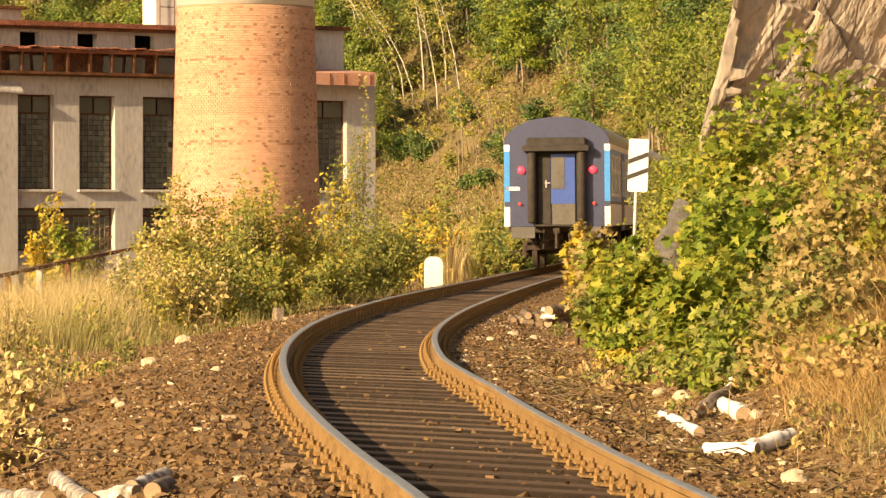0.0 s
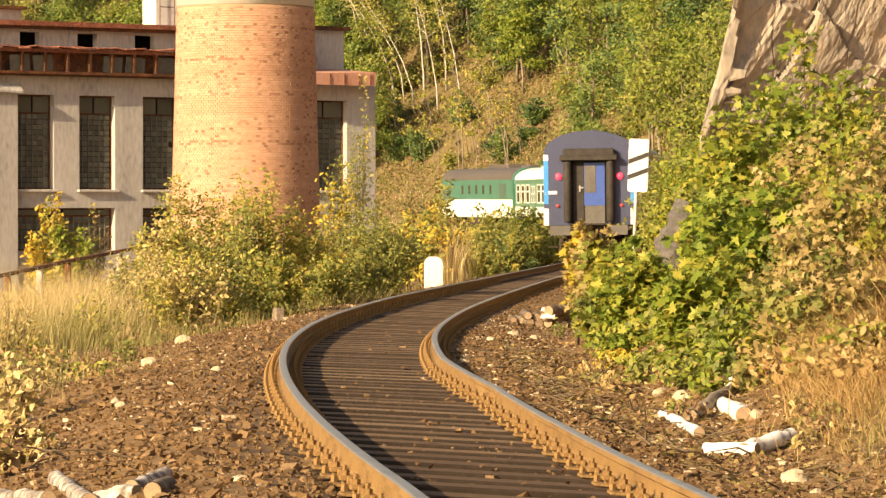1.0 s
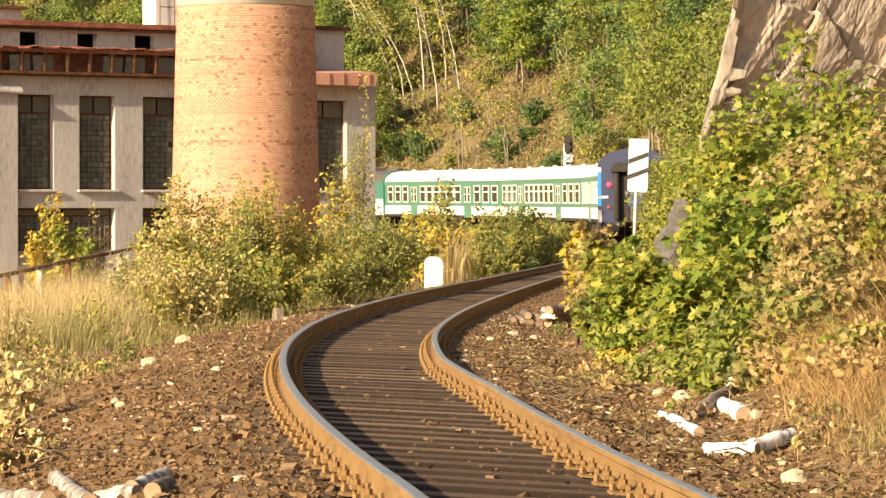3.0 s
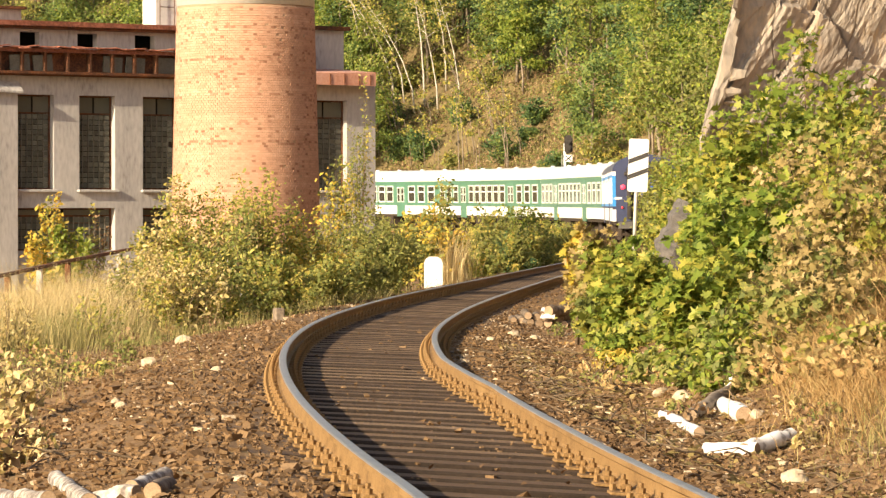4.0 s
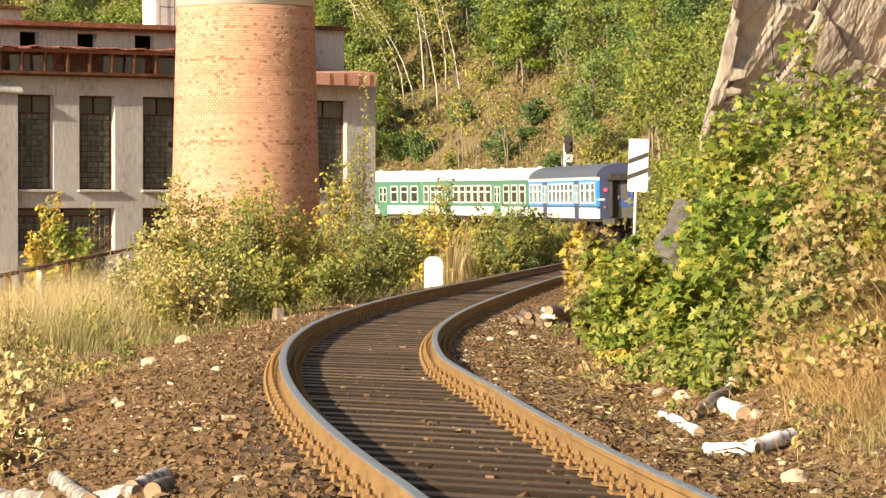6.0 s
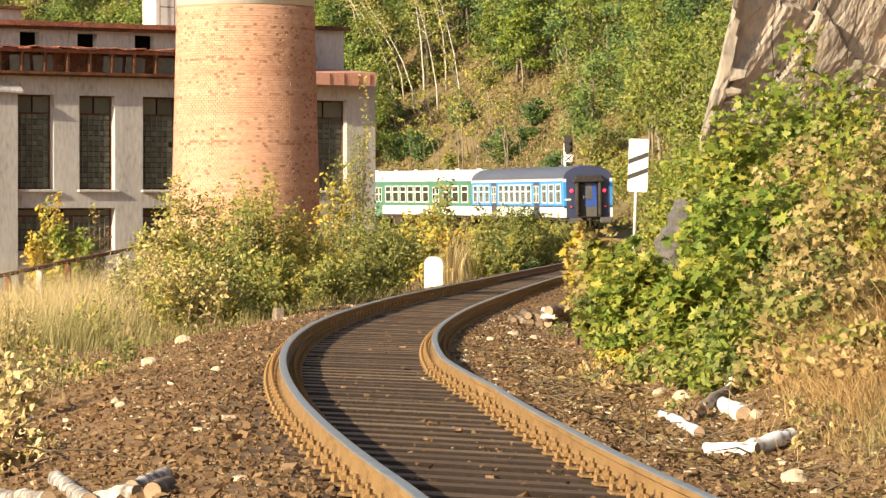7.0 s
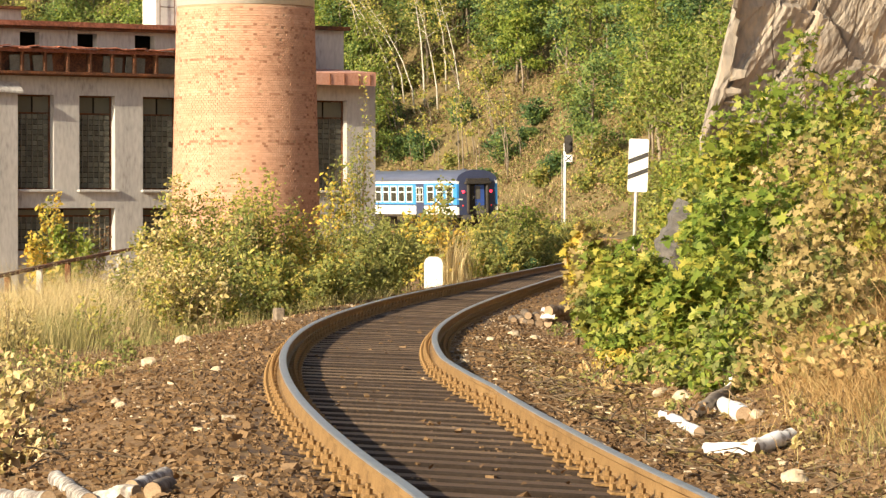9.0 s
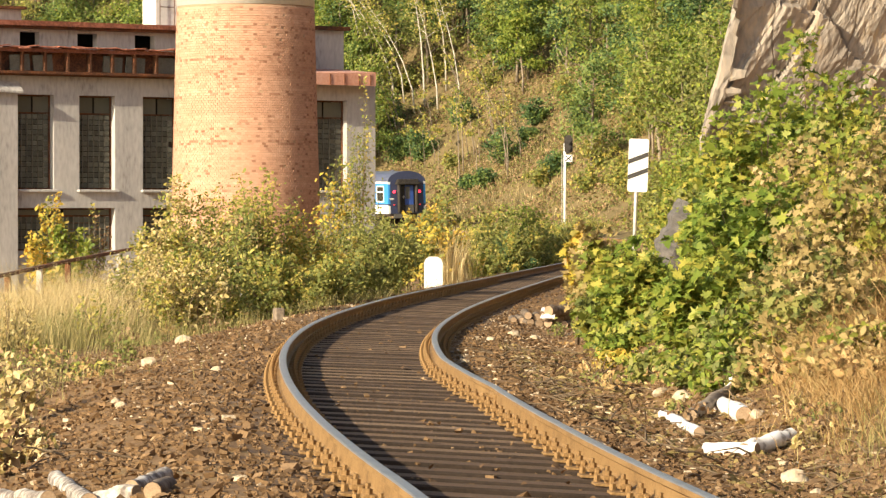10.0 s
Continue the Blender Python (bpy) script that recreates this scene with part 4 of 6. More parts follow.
def build_engine():
    en = tagged(empty("diesel_locomotive"), "dark green and white diesel locomotive with a brown-grey roof", "locomotive")
    L = 16.5
    top = [(1.45 * math.cos(a) ** 0.6, 3.35 + 0.75 * math.sin(a)) for a in np.linspace(0, math.pi / 2, 7)]
    top = [(max(x, 0), z) for x, z in top]
    top = top + [(-x, z) for x, z in top[-2::-1]]
    part("roof", sweep(top, 0.25, L - 0.25, P_LOCOROOF, smooth=True), en)
    for side in (-1, 1):
        for z0, z1, m_ in ((1.05, 2.15, P_WHITE), (2.15, 3.36, P_LOCO)):
            x = side * 1.45
            prof = [(x, z0), (x, z1), (x - side * 0.06, z1), (x - side * 0.06, z0)]
            part("side_panel", sweep(prof if side < 0 else prof[::-1], 0.25, L - 0.25, m_, True), en)
        grille = Soup()
        for k in range(9):
            grille.box((side * 1.45 - 0.02, 1.6 + 0.0, 2.25 + 0.1 * k), (side * 1.45 + 0.025, 3.0, 2.30 + 0.1 * k))
        part("louvre", grille.mesh(P_LOCOROOF), en)
        grille = Soup()
        for k in range(9):
            grille.box((side * 1.45 - 0.02, L - 1.9, 1.3 + 0.19 * k), (side * 1.45 + 0.025, L - 0.7, 1.38 + 0.19 * k))
        part("louvre", grille.mesh(P_LOCOROOF), en)
        for c in (5, 6.6, 8.2, 9.8, 11.4):
            part("window", Soup().box((side * 1.45 - 0.01, c - 0.22, 2.5), (side * 1.45 + 0.012, c + 0.22, 3.05), 0, 0.006).mesh(P_GLASS), en)
        part("roof_grille", Soup().box((side * 1.25 - 0.03, 10, 3.5), (side * 1.25 + 0.06, 13.2, 3.72), 0, 0.01).mesh(P_RUBBER), en)
    for y, out in ((0.25, -1), (L - 0.25, 1)):
        a, b = sorted((y, y + 0.1 * out))
        prof = [(1.45, 1.05)] + top + [(-1.45, 1.05)]
        part("cab_front", sweep(prof, y, y + 0.08 * out, P_LOCO, True), en)
        for x in (-0.68, 0.68):
            part("windscreen", Soup().box((x - 0.55, min(a + 0.09 * out, b + 0.02 * out), 2.6), (x + 0.55, max(a + 0.09 * out, b + 0.02 * out), 3.3), 0, 0.01).mesh(P_GLASS), en)
    part("roof_pod", Soup().box((-0.6, 4, 4.02), (0.6, 8.5, 4.3), 0, 0.08).mesh(P_LOCOROOF), en)
    part("roof_pod", Soup().box((-0.3, 0.5, 4.0), (0.3, 2.2, 4.25), 0, 0.08).mesh(P_LOCOROOF), en)
    part("tank", Soup().box((-1.3, 6.5, 0.4), (1.3, 10, 1.06), 0, 0.05).mesh(P_IRON), en)
    for y in (3.75, 12.75):
        bogie(en, y, 2.4)
    return en


TRAIN = []
blue, blue_sets = build_coach("passenger_coach", "blue and white passenger coach with lit red tail lamps", P_BLUE, P_ROOF, P_NAVY, P_BLUE, P_WHITE, True)
TRAIN.append((blue, 0.0, 24.5, 17.2))
green, _ = build_coach("passenger_coach", "green and white passenger coach with a pale roof", P_GREEN, P_ROOFW, P_GREEN, P_GREEN, P_GREEN, False)
TRAIN.append((green, 24.5, 24.5, 17.2))
TRAIN.append((copy_thing(green, Matrix()), 49.0, 24.5, 17.2))
TRAIN.append((copy_thing(green, Matrix()), 73.5, 24.5, 17.2))
TRAIN.append((build_engine(), 98.0, 16.5, 9.0))


def rear_at(t):
    return 73.24 + 14.08 * t - 0.011 * t * t


def vehicle_pose(u, length, pivots):
    """The vehicle's rear end stands u metres along the line; its two pivots lie on the line."""
    o = (length - pivots) / 2
    a, b = on_line(u + o), on_line(u + o + pivots)
    c = (np.interp(u + o, TU, TC) + np.interp(u + o + pivots, TU, TC)) / 2
    d = (b - a).normalized()
    right = d.cross(Vector((0, 0, 1))).normalized()
    m = Matrix((right, d, right.cross(d))).transposed().to_4x4()
    return Matrix.Translation(a - d * o) @ m @ Matrix.Rotation(math.atan2(c, GAUGE), 4, "Y")


def motions():
    for ob, ahead, length, pivots in TRAIN:
        walk(ob, [(t, vehicle_pose(rear_at(t) + ahead, length, pivots)) for t in np.arange(0, 10.01, 0.25)])
    for w in blue_sets:
        place = w.matrix_basis.translation.copy()
        walk(w, [(k / 30, Matrix.Translation(place) @ Matrix.Rotation(-(rear_at(k / 30) - rear_at(0)) / 0.46, 4, "X")) for k in range(301)])


# ---------- plants ----------
G_GREEN = material("fresh green leaf", [(0.08, 0.13, 0.02), (0.16, 0.23, 0.033), (0.285, 0.325, 0.05), (0.45, 0.435, 0.08)], 1.2, 0.55, 0.0, mode="island", pick=0.66, translucent=0.4, spec=0.35)
G_MIX = material("green and yellow autumn leaf", [(0.086, 0.128, 0.025), (0.187, 0.229, 0.043), (0.358, 0.343, 0.072), (0.544, 0.429, 0.101), (0.658, 0.544, 0.272)], 0.8, 0.6, 0.0, mode="island", pick=0.66, translucent=0.4)
G_YELLOW = material("yellow autumn leaf", [(0.216, 0.203, 0.041), (0.459, 0.365, 0.054), (0.675, 0.486, 0.081), (0.648, 0.351, 0.068)], 1.0, 0.6, 0.0, mode="island", translucent=0.35)
G_PALE = material("pale dry leaf", [(0.215, 0.181, 0.056), (0.429, 0.336, 0.122), (0.630, 0.505, 0.233), (0.654, 0.620, 0.333)], 1.0, 0.7, 0.0, mode="island", pick=0.66, translucent=0.35)
G_DARK = material("dark bushy leaf", [(0.032, 0.064, 0.022), (0.064, 0.120, 0.038), (0.112, 0.176, 0.056)], 1.0, 0.6, 0.0, mode="island", translucent=0.2)
G_OLIVE = material("olive woodland leaf", [(0.083, 0.107, 0.029), (0.165, 0.189, 0.050), (0.281, 0.281, 0.074), (0.35, 0.29, 0.10)], 0.25, 0.65, 0.0, mode="island", pick=0.66, translucent=0.35)
G_FOREST = material("woodland leaf", [(0.066, 0.114, 0.033), (0.123, 0.190, 0.049), (0.228, 0.285, 0.066), (0.29, 0.29, 0.075)], 0.2, 0.6, 0.0, mode="island", pick=0.66, translucent=0.35)
G_SLOPE = material("withered slope leaf", [(0.10, 0.095, 0.03), (0.17, 0.145, 0.05), (0.25, 0.19, 0.075), (0.32, 0.24, 0.11)], 0.25, 0.7, 0.0, mode="island", translucent=0.3)
G_MAPLE = material("olive-green maple leaf", [(0.078, 0.12, 0.018), (0.165, 0.21, 0.03), (0.28, 0.295, 0.046), (0.42, 0.375, 0.065), (0.56, 0.47, 0.12)], 0.9, 0.55, 0.0, mode="island", pick=0.66, translucent=0.4, spec=0.35)
G_DRY = material("withered brown-cream leaf", [(0.16, 0.125, 0.04), (0.31, 0.235, 0.085), (0.47, 0.355, 0.15), (0.64, 0.52, 0.29)], 1.0, 0.7, 0.0, mode="island", pick=0.66, translucent=0.35)
G_STRAW = material("dry straw grass", [(0.297, 0.216, 0.095), (0.540, 0.419, 0.203), (0.700, 0.594, 0.338)], 1.2, 0.8, 0.0, mode="island", translucent=0.2)
G_RUSSET = material("russet dry grass", [(0.26, 0.15, 0.055), (0.42, 0.27, 0.11), (0.58, 0.42, 0.20)], 1.2, 0.8, 0.0, mode="island", translucent=0.2)
G_GRASS = material("green-yellow grass", [(0.135, 0.13, 0.045), (0.285, 0.252, 0.092), (0.46, 0.375, 0.175)], 1.2, 0.8, 0.0, mode="island", translucent=0.2)
G_LITTER = material("brown fallen leaf", [(0.10, 0.055, 0.025), (0.21, 0.125, 0.06), (0.36, 0.25, 0.14)], 1.0, 0.8, 0.0, mode="island")
M_STEM = material("brown twig bark", [(0.09, 0.06, 0.035), (0.20, 0.145, 0.09)], 6, 0.9, 0.3, 6)
M_BIRCH = material("white birch bark", [(0.14, 0.12, 0.10), (0.74, 0.71, 0.66), (0.84, 0.82, 0.78), (0.87, 0.85, 0.81)], 5, 0.75, 0.3, 4)
M_BIRCHTREE = material("weathered birch trunk bark", [(0.10, 0.085, 0.07), (0.40, 0.36, 0.29), (0.58, 0.53, 0.45), (0.68, 0.63, 0.55)], 3, 0.8, 0.3, 4)
M_TRUNK = material("grey woodland bark", [(0.10, 0.08, 0.06), (0.24, 0.19, 0.14), (0.36, 0.30, 0.23)], 2, 0.9, 0.5, 8)

OVAL = np.array([(0, -0.5), (0.24, -0.2), (0.24, 0.15), (0, 0.5), (-0.24, 0.15), (-0.24, -0.2)])
RHOMB = np.array([(0, -0.5), (0.3, 0.0), (0, 0.5), (-0.3, 0.0)])
MAPLE = np.array([(0, -0.5), (0.07, -0.24), (0.44, -0.36), (0.25, -0.10), (0.56, 0.12), (0.20, 0.12), (0.22, 0.32), (0, 0.56), (-0.22, 0.32), (-0.20, 0.12), (-0.56, 0.12), (-0.25, -0.10), (-0.44, -0.36), (-0.07, -0.24)])


def leaf_verts(p, size, shape, up=0.55, toward=(-0.35, -0.5, 0.0)):
    """Flat leaves of one outline at the points p, tipped every way but mostly facing up and out to the open side."""
    n = len(p)
    nor = rng.normal(0, 0.6, (n, 3)) + np.array([toward[0], toward[1], up])
    nor /= np.linalg.norm(nor, axis=1)[:, None]
    t = rng.normal(0, 1, (n, 3))
    t -= (t * nor).sum(1)[:, None] * nor
    t /= np.linalg.norm(t, axis=1)[:, None]
    b = np.cross(nor, t)
    s = np.asarray(size).reshape(-1, 1, 1) if hasattr(size, "__len__") else size
    v = p[:, None, :] + s * (t[:, None, :] * shape[None, :, :1] + b[:, None, :] * shape[None, :, 1:])
    # folded along the midrib and drooping to the tip
    fold = rng.uniform(0.15, 0.8, (n, 1, 1))
    v = v + s * nor[:, None, :] * (fold * np.abs(shape[None, :, :1]) - 0.45 * np.clip(shape[None, :, 1:], 0, 1) ** 2)
    return v.reshape(-1, 3)


def leaves(p, size, spread, shape, mat_, **kw):
    return poly_mesh(leaf_verts(p, np.clip(rng.normal(size, spread, len(p)), size * 0.4, size * 1.8), shape, **kw), len(shape), mat_)


def bush(name, label, x, y, h, r, n, size, shape, mats, stems=16, low=0.12, loose=0.22, singles=0, category="bush", lean=(0, 0), group="", up=0.7):
    """A shrub of arching stems; the leaves sit in sprays along their upper parts."""
    z = gz(x, y)
    ob = tagged(empty(name, Matrix.Translation((x, y, z - 0.05))), label, category, group)
    s, paths = Soup(), []
    for k in range(stems):
        a, rr = random.uniform(0, 6.283), r * math.sqrt(random.random())
        hh = h * (1 - 0.45 * (rr / r) ** 2) * random.uniform(0.72, 1.04)
        tip = Vector((rr * math.cos(a) + lean[0] * hh, rr * math.sin(a) + lean[1] * hh, hh))
        mid = Vector((tip.x * 0.35 + random.uniform(-0.1, 0.1) * r, tip.y * 0.35, hh * 0.55))
        base = Vector((tip.x * 0.12 + random.uniform(-0.15, 0.15) * r, tip.y * 0.12, 0))
        s = Soup()
        s.tube([base, mid, tip], [0.008 + 0.003 * h, 0.006 + 0.0015 * h, 0.003], 4)
        part("stem", s.mesh(M_STEM), ob)
        paths.append((base, mid, tip))
    mats = mats if isinstance(mats, (list, tuple)) else [mats]
    per = n // len(mats)
    for i, mm in enumerate(mats):
        own = [q for k, q in enumerate(paths) if k % len(mats) == i] or paths
        pick = rng.integers(0, len(own), per)
        t = low + (1.02 - low) * rng.random(per) ** 0.8
        A = np.array([[tuple(c) for c in q] for q in own])[pick]
        tt = t[:, None]
        p = A[:, 0] * (1 - tt) ** 2 + 2 * A[:, 1] * tt * (1 - tt) + A[:, 2] * tt ** 2
        twig = rng.normal(0, 1, (per, 3)) * loose * r * (0.35 + 0.65 * np.sin(np.pi * np.clip(t, 0, 1)))[:, None]
        p = p + twig * np.array([1, 1, 0.6])
        p = p[p[:, 2] > 0.02]
        part("foliage", leaves(p[singles:], size, size * 0.3, shape, mm, up=up), ob)
        if singles:
            one = [mesh_from(leaf_verts(np.zeros((1, 3)), size * f_, shape, up=up), [tuple(range(len(shape)))], [mm]) for f_ in (0.7, 0.85, 1.0, 1.15)]
            for k in range(min(singles, len(p))):
                part("leaf", one[k % 4], ob, m=Matrix.Translation(p[k]))
    return ob


def tree(name, label, x, y, h, crown, n, size, mats, bark=None, first=0.3, lean=(0.0, 0.0), limbs=12, clump=0.22, thick=0.016, shape=RHOMB, group="trees on the hillside"):
    """A tapered trunk with limbs; each limb carries clumps of small leaves."""
    z = gz(x, y)
    ob = tagged(empty(name, Matrix.Translation((x, y, z - 0.2))), label, "tree", group)
    bend = [Vector((lean[0] * h * t * t + random.uniform(-0.12, 0.12) * t, lean[1] * h * t * t + random.uniform(-0.12, 0.12) * t, h * t)) for t in (0, 0.25, 0.5, 0.75, 1.0)]
    s = Soup()
    s.tube(bend, [thick * h, thick * h * 0.8, thick * h * 0.6, thick * h * 0.36, 0.02], 7)
    part("trunk", s.mesh(bark or M_TRUNK, smooth=True), ob)
    s, tips = Soup(), []
    for k in range(limbs):
        t = first + (0.98 - first) * (k + random.random()) / limbs
        i = min(int(t * 4), 3)
        a = bend[i].lerp(bend[i + 1], t * 4 - i)
        w = k * 2.4 + random.uniform(-0.5, 0.5)
        reach = crown * random.uniform(0.6, 1.1) * (1 - 0.65 * ((t - first) / (1 - first)) ** 2)
        b = a + Vector((math.cos(w) * reach, math.sin(w) * reach, reach * random.uniform(0.1, 0.6)))
        m_ = a.lerp(b, 0.5) + Vector((0, 0, 0.12 * reach))
        s.tube([a, m_, b], [thick * h * 0.3, thick * h * 0.2, 0.012], 4)
        tips += [b, m_, a.lerp(b, 0.78)]
    tagged(part("branchwork", s.mesh(bark or M_TRUNK), ob), kind="stuff")
    tips = np.array([tuple(q) for q in tips])
    mats = mats if isinstance(mats, (list, tuple)) else [mats]
    per = n // len(mats)
    for mm in mats:
        c = tips[rng.integers(0, len(tips), per)]
        p = c + rng.normal(0, 1, (per, 3)) * crown * clump * np.array([1, 1, 0.7])
        part("crown", leaves(p, size, size * 0.3, shape, mm), ob)
    return ob


def blades(x, y, n, rx, ry, h, mat_, name, label, lean=(0.1, 0.0), wide=0.006, turn=0.0, wild=0.34):
    """A tuft or sward of thin grass blades."""
    px, py = rng.normal(0, 1, n) * rx, rng.normal(0, 1, n) * ry
    c, s_ = math.cos(turn), math.sin(turn)
    px, py = x + px * c - py * s_, y + px * s_ + py * c
    pz = ground_z(px, py)
    hh = h * np.clip(rng.normal(0.8, 0.25, n), 0.2, 1.4)
    a = rng.random(n) * 6.283
    w = np.c_[np.cos(a), np.sin(a), np.zeros(n)] * wide * 0.5
    b = np.c_[px, py, pz - 0.02]
    bend = np.c_[rng.normal(lean[0], wild, n) * hh, rng.normal(lean[1], wild, n) * hh, hh]
    m_ = b + bend * np.array([0.35, 0.35, 0.6])
    v = np.stack([b - w, b + w, m_ + w * 0.8, b + bend, m_ - w * 0.8], 1).reshape(-1, 3)
    o = 5 * np.arange(n)[:, None]
    me = bpy.data.meshes.new(name)
    me.vertices.add(5 * n)
    me.vertices.foreach_set("co", v.astype(np.float32).ravel())
    me.loops.add(7 * n)
    me.loops.foreach_set("vertex_index", (o + np.array([0, 1, 2, 4, 4, 2, 3])).astype(np.int32).ravel())
    me.polygons.add(2 * n)
    me.polygons.foreach_set("loop_start", (7 * np.arange(n)[:, None] + np.array([0, 4])).astype(np.int32).ravel())
    me.update(calc_edges=True)
    me.materials.append(mat_)
    return tagged(new(name, me), label, "grass", kind="stuff")


def litter(spots, size, mat_, name, label):
    p = np.concatenate(spots)
    p = p + np.array([0, 0, 0.015])
    return tagged(new(name, leaves(p, size, size * 0.35, OVAL, mat_, up=1.6, toward=(0, 0, 0))), label, "leaves", kind="stuff")


# shrubs between the line and the works
AUT = "leafy autumn bush with green and yellow leaves beside the track"
for x, y, h, r, n, mats in (
        (-4.23, 56.00, 2.58, 1.05, 2600, [G_PALE, G_MIX]), (-4.77, 55.00, 1.81, 0.75, 1100, [G_PALE, G_MIX]), (-3.16, 57.00, 2.40, 0.85, 1700, [G_MIX, G_MIX]),
        (-3.41, 53.00, 1.74, 0.95, 1800, [G_MIX, G_OLIVE]), (-2.58, 58.00, 1.90, 0.9, 1500, [G_MIX, G_YELLOW]), (-2.03, 61.00, 1.58, 0.95, 1700, [G_OLIVE, G_MIX]),
        (-1.39, 65.00, 1.61, 1.0, 2000, [G_OLIVE, G_OLIVE]), (-1.12, 69.00, 1.45, 0.6, 1100, [G_OLIVE, G_MIX]), (-2.67, 51.00, 1.14, 0.7, 1100, [G_MIX, G_OLIVE]),
        (-3.90, 50.00, 1.39, 0.75, 1200, [G_MIX, G_PALE]), (-2.06, 56.00, 0.95, 0.7, 1100, [G_OLIVE, G_MIX]), (-4.95, 52.00, 1.32, 0.6, 700, [G_PALE, G_OLIVE]),
        (-1.51, 61.00, 0.74, 0.6, 900, [G_OLIVE, G_OLIVE])):
    bush("shrub", AUT, x, y, h * 1.16, r, int(n * 3.3), 0.066, OVAL, mats, stems=28, low=0.05, up=0.9)
for x, y, h, r, n, mats in (
        (1.48, 106.00, 2.04, 1.2, 1700, [G_OLIVE, G_MIX]), (2.61, 116.00, 2.03, 1.3, 1900, [G_OLIVE, G_GREEN]), (3.86, 126.00, 1.85, 1.2, 1500, [G_OLIVE, G_MIX]),
        (1.75, 101.00, 1.11, 1.0, 1200, [G_OLIVE, G_DARK]), (2.97, 112.00, 1.02, 1.0, 1200, [G_OLIVE, G_MIX]), (0.86, 98.00, 1.61, 1.0, 1100, [G_MIX, G_OLIVE]),
        (5.64, 152.00, 1.67, 1.5, 1300, [G_OLIVE, G_GREEN]), (8.87, 200.00, 1.25, 1.8, 1300, [G_OLIVE, G_MIX]), (2.16, 104.00, 0.77, 0.8, 900, [G_OLIVE, G_DARK]), (1.25, 96.00, 0.90, 0.7, 800, [G_OLIVE, G_MIX]),
        (3.42, 120.00, 1.44, 1.0, 900, [G_MIX, G_OLIVE])):
    bush("shrub", "dusty green shrub beside the railway curve", x, y, h * 1.2, r, int(n * 1.9), 0.10, OVAL, mats, stems=20, low=0.05)
for u, h, r in ((86, 1.25, 0.5), (92, 1.3, 0.5), (98, 1.25, 0.5), (104, 1.2, 0.5), (110, 1.15, 0.5), (116, 1.1, 0.5)):
    q = on_line(u, -2.35 - 0.25 * math.sin(u))
    bush("shrub", "dusty green shrub beside the railway curve", q.x, q.y, h * 1.25, r, 1500, 0.09, OVAL, [G_OLIVE, G_MIX], stems=18, low=0.05)
YEL = "slender sapling with bright yellow autumn leaves"
for x, y, h, r, n in ((0.01, 80.00, 3.02, 0.5, 420), (-1.10, 84.00, 2.77, 0.45, 480), (-0.55, 82.00, 2.44, 0.4, 380), (-3.07, 92.00, 4.07, 0.55, 420), (-0.19, 79.00, 1.77, 0.6, 500), (-0.84, 76.00, 1.64, 0.5, 450)):
    bush("sapling", YEL, x, y, h, r, int(n * 2.0), 0.11, OVAL, [G_YELLOW, G_OLIVE], stems=9, low=0.3, loose=0.4)
bush("sapling", "sparse sapling with bare stems before the works", -2.48, 100.00, 6.47, 0.45, 1500, 0.09, OVAL, [G_OLIVE, G_MIX], stems=11, low=0.2, loose=0.4)
bush("sapling", "sparse sapling with bare stems before the works", -2.88, 99.00, 4.89, 0.4, 500, 0.10, OVAL, [G_MIX], stems=6, low=0.2, loose=0.4)
bush("shrub", "yellow-green bush before a low window", -12.68, 106.00, 4.07, 0.9, 2400, 0.13, OVAL, [G_YELLOW, G_MIX], stems=12)
bush("shrub", "yellow-green bush before a low window", -12.01, 106.00, 3.31, 0.9, 2400, 0.13, OVAL, [G_MIX, G_GREEN], stems=12)
bush("shrub", "dry reddish climber before a low window", -11.33, 107.00, 3.60, 0.7, 1300, 0.10, OVAL, [G_LITTER, G_MIX], stems=14)
bush("shrub", AUT, -8.14, 90.00, 2.37, 0.5, 350, 0.13, OVAL, [G_GREEN, G_PALE], stems=8)

# the overgrown bank below the rock
MAP = "tall maple bush with broad green leaves on the bank"
for x, y, h, r, n, mats, sg in (
        (3.38, 35.00, 1.92, 0.62, 700, [G_GREEN, G_MAPLE], 60), (2.81, 34.00, 1.22, 0.45, 560, [G_GREEN, G_MAPLE], 45), (3.94, 36.00, 2.16, 0.8, 640, [G_MAPLE, G_GREEN], 40),
        (2.91, 31.00, 1.39, 0.65, 650, [G_GREEN, G_GREEN], 45), (2.17, 37.00, 0.92, 0.45, 520, [G_GREEN, G_MAPLE], 40), (2.45, 30.00, 0.87, 0.55, 560, [G_GREEN, G_MAPLE], 30)):
    bush("maple_bush", MAP, x, y, h * 1.22, r * 1.05, int(n * 4.2), 0.098, MAPLE, mats, stems=26, low=0.06, loose=0.3, singles=sg, up=1.25)
PAL = "dry shrub with pale withered leaves on the bank"
for x, y, h, r, n, mats in (
        (3.78, 33.00, 1.50, 0.75, 900, [G_DRY, G_MAPLE]), (4.36, 34.00, 1.49, 0.8, 900, [G_DRY, G_OLIVE]), (3.69, 30.00, 1.05, 0.7, 900, [G_DRY, G_MAPLE]),
        (4.14, 31.00, 0.99, 0.7, 800, [G_DRY, G_OLIVE]), (3.17, 29.00, 0.92, 0.5, 700, [G_DRY, G_OLIVE]), (3.23, 27.00, 0.71, 0.5, 700, [G_DRY, G_OLIVE])):
    bush("dry_shrub", PAL, x, y, h * 1.15, r, int(n * 2.8), 0.074, MAPLE, mats, stems=26, low=0.03, loose=0.3, up=0.8)
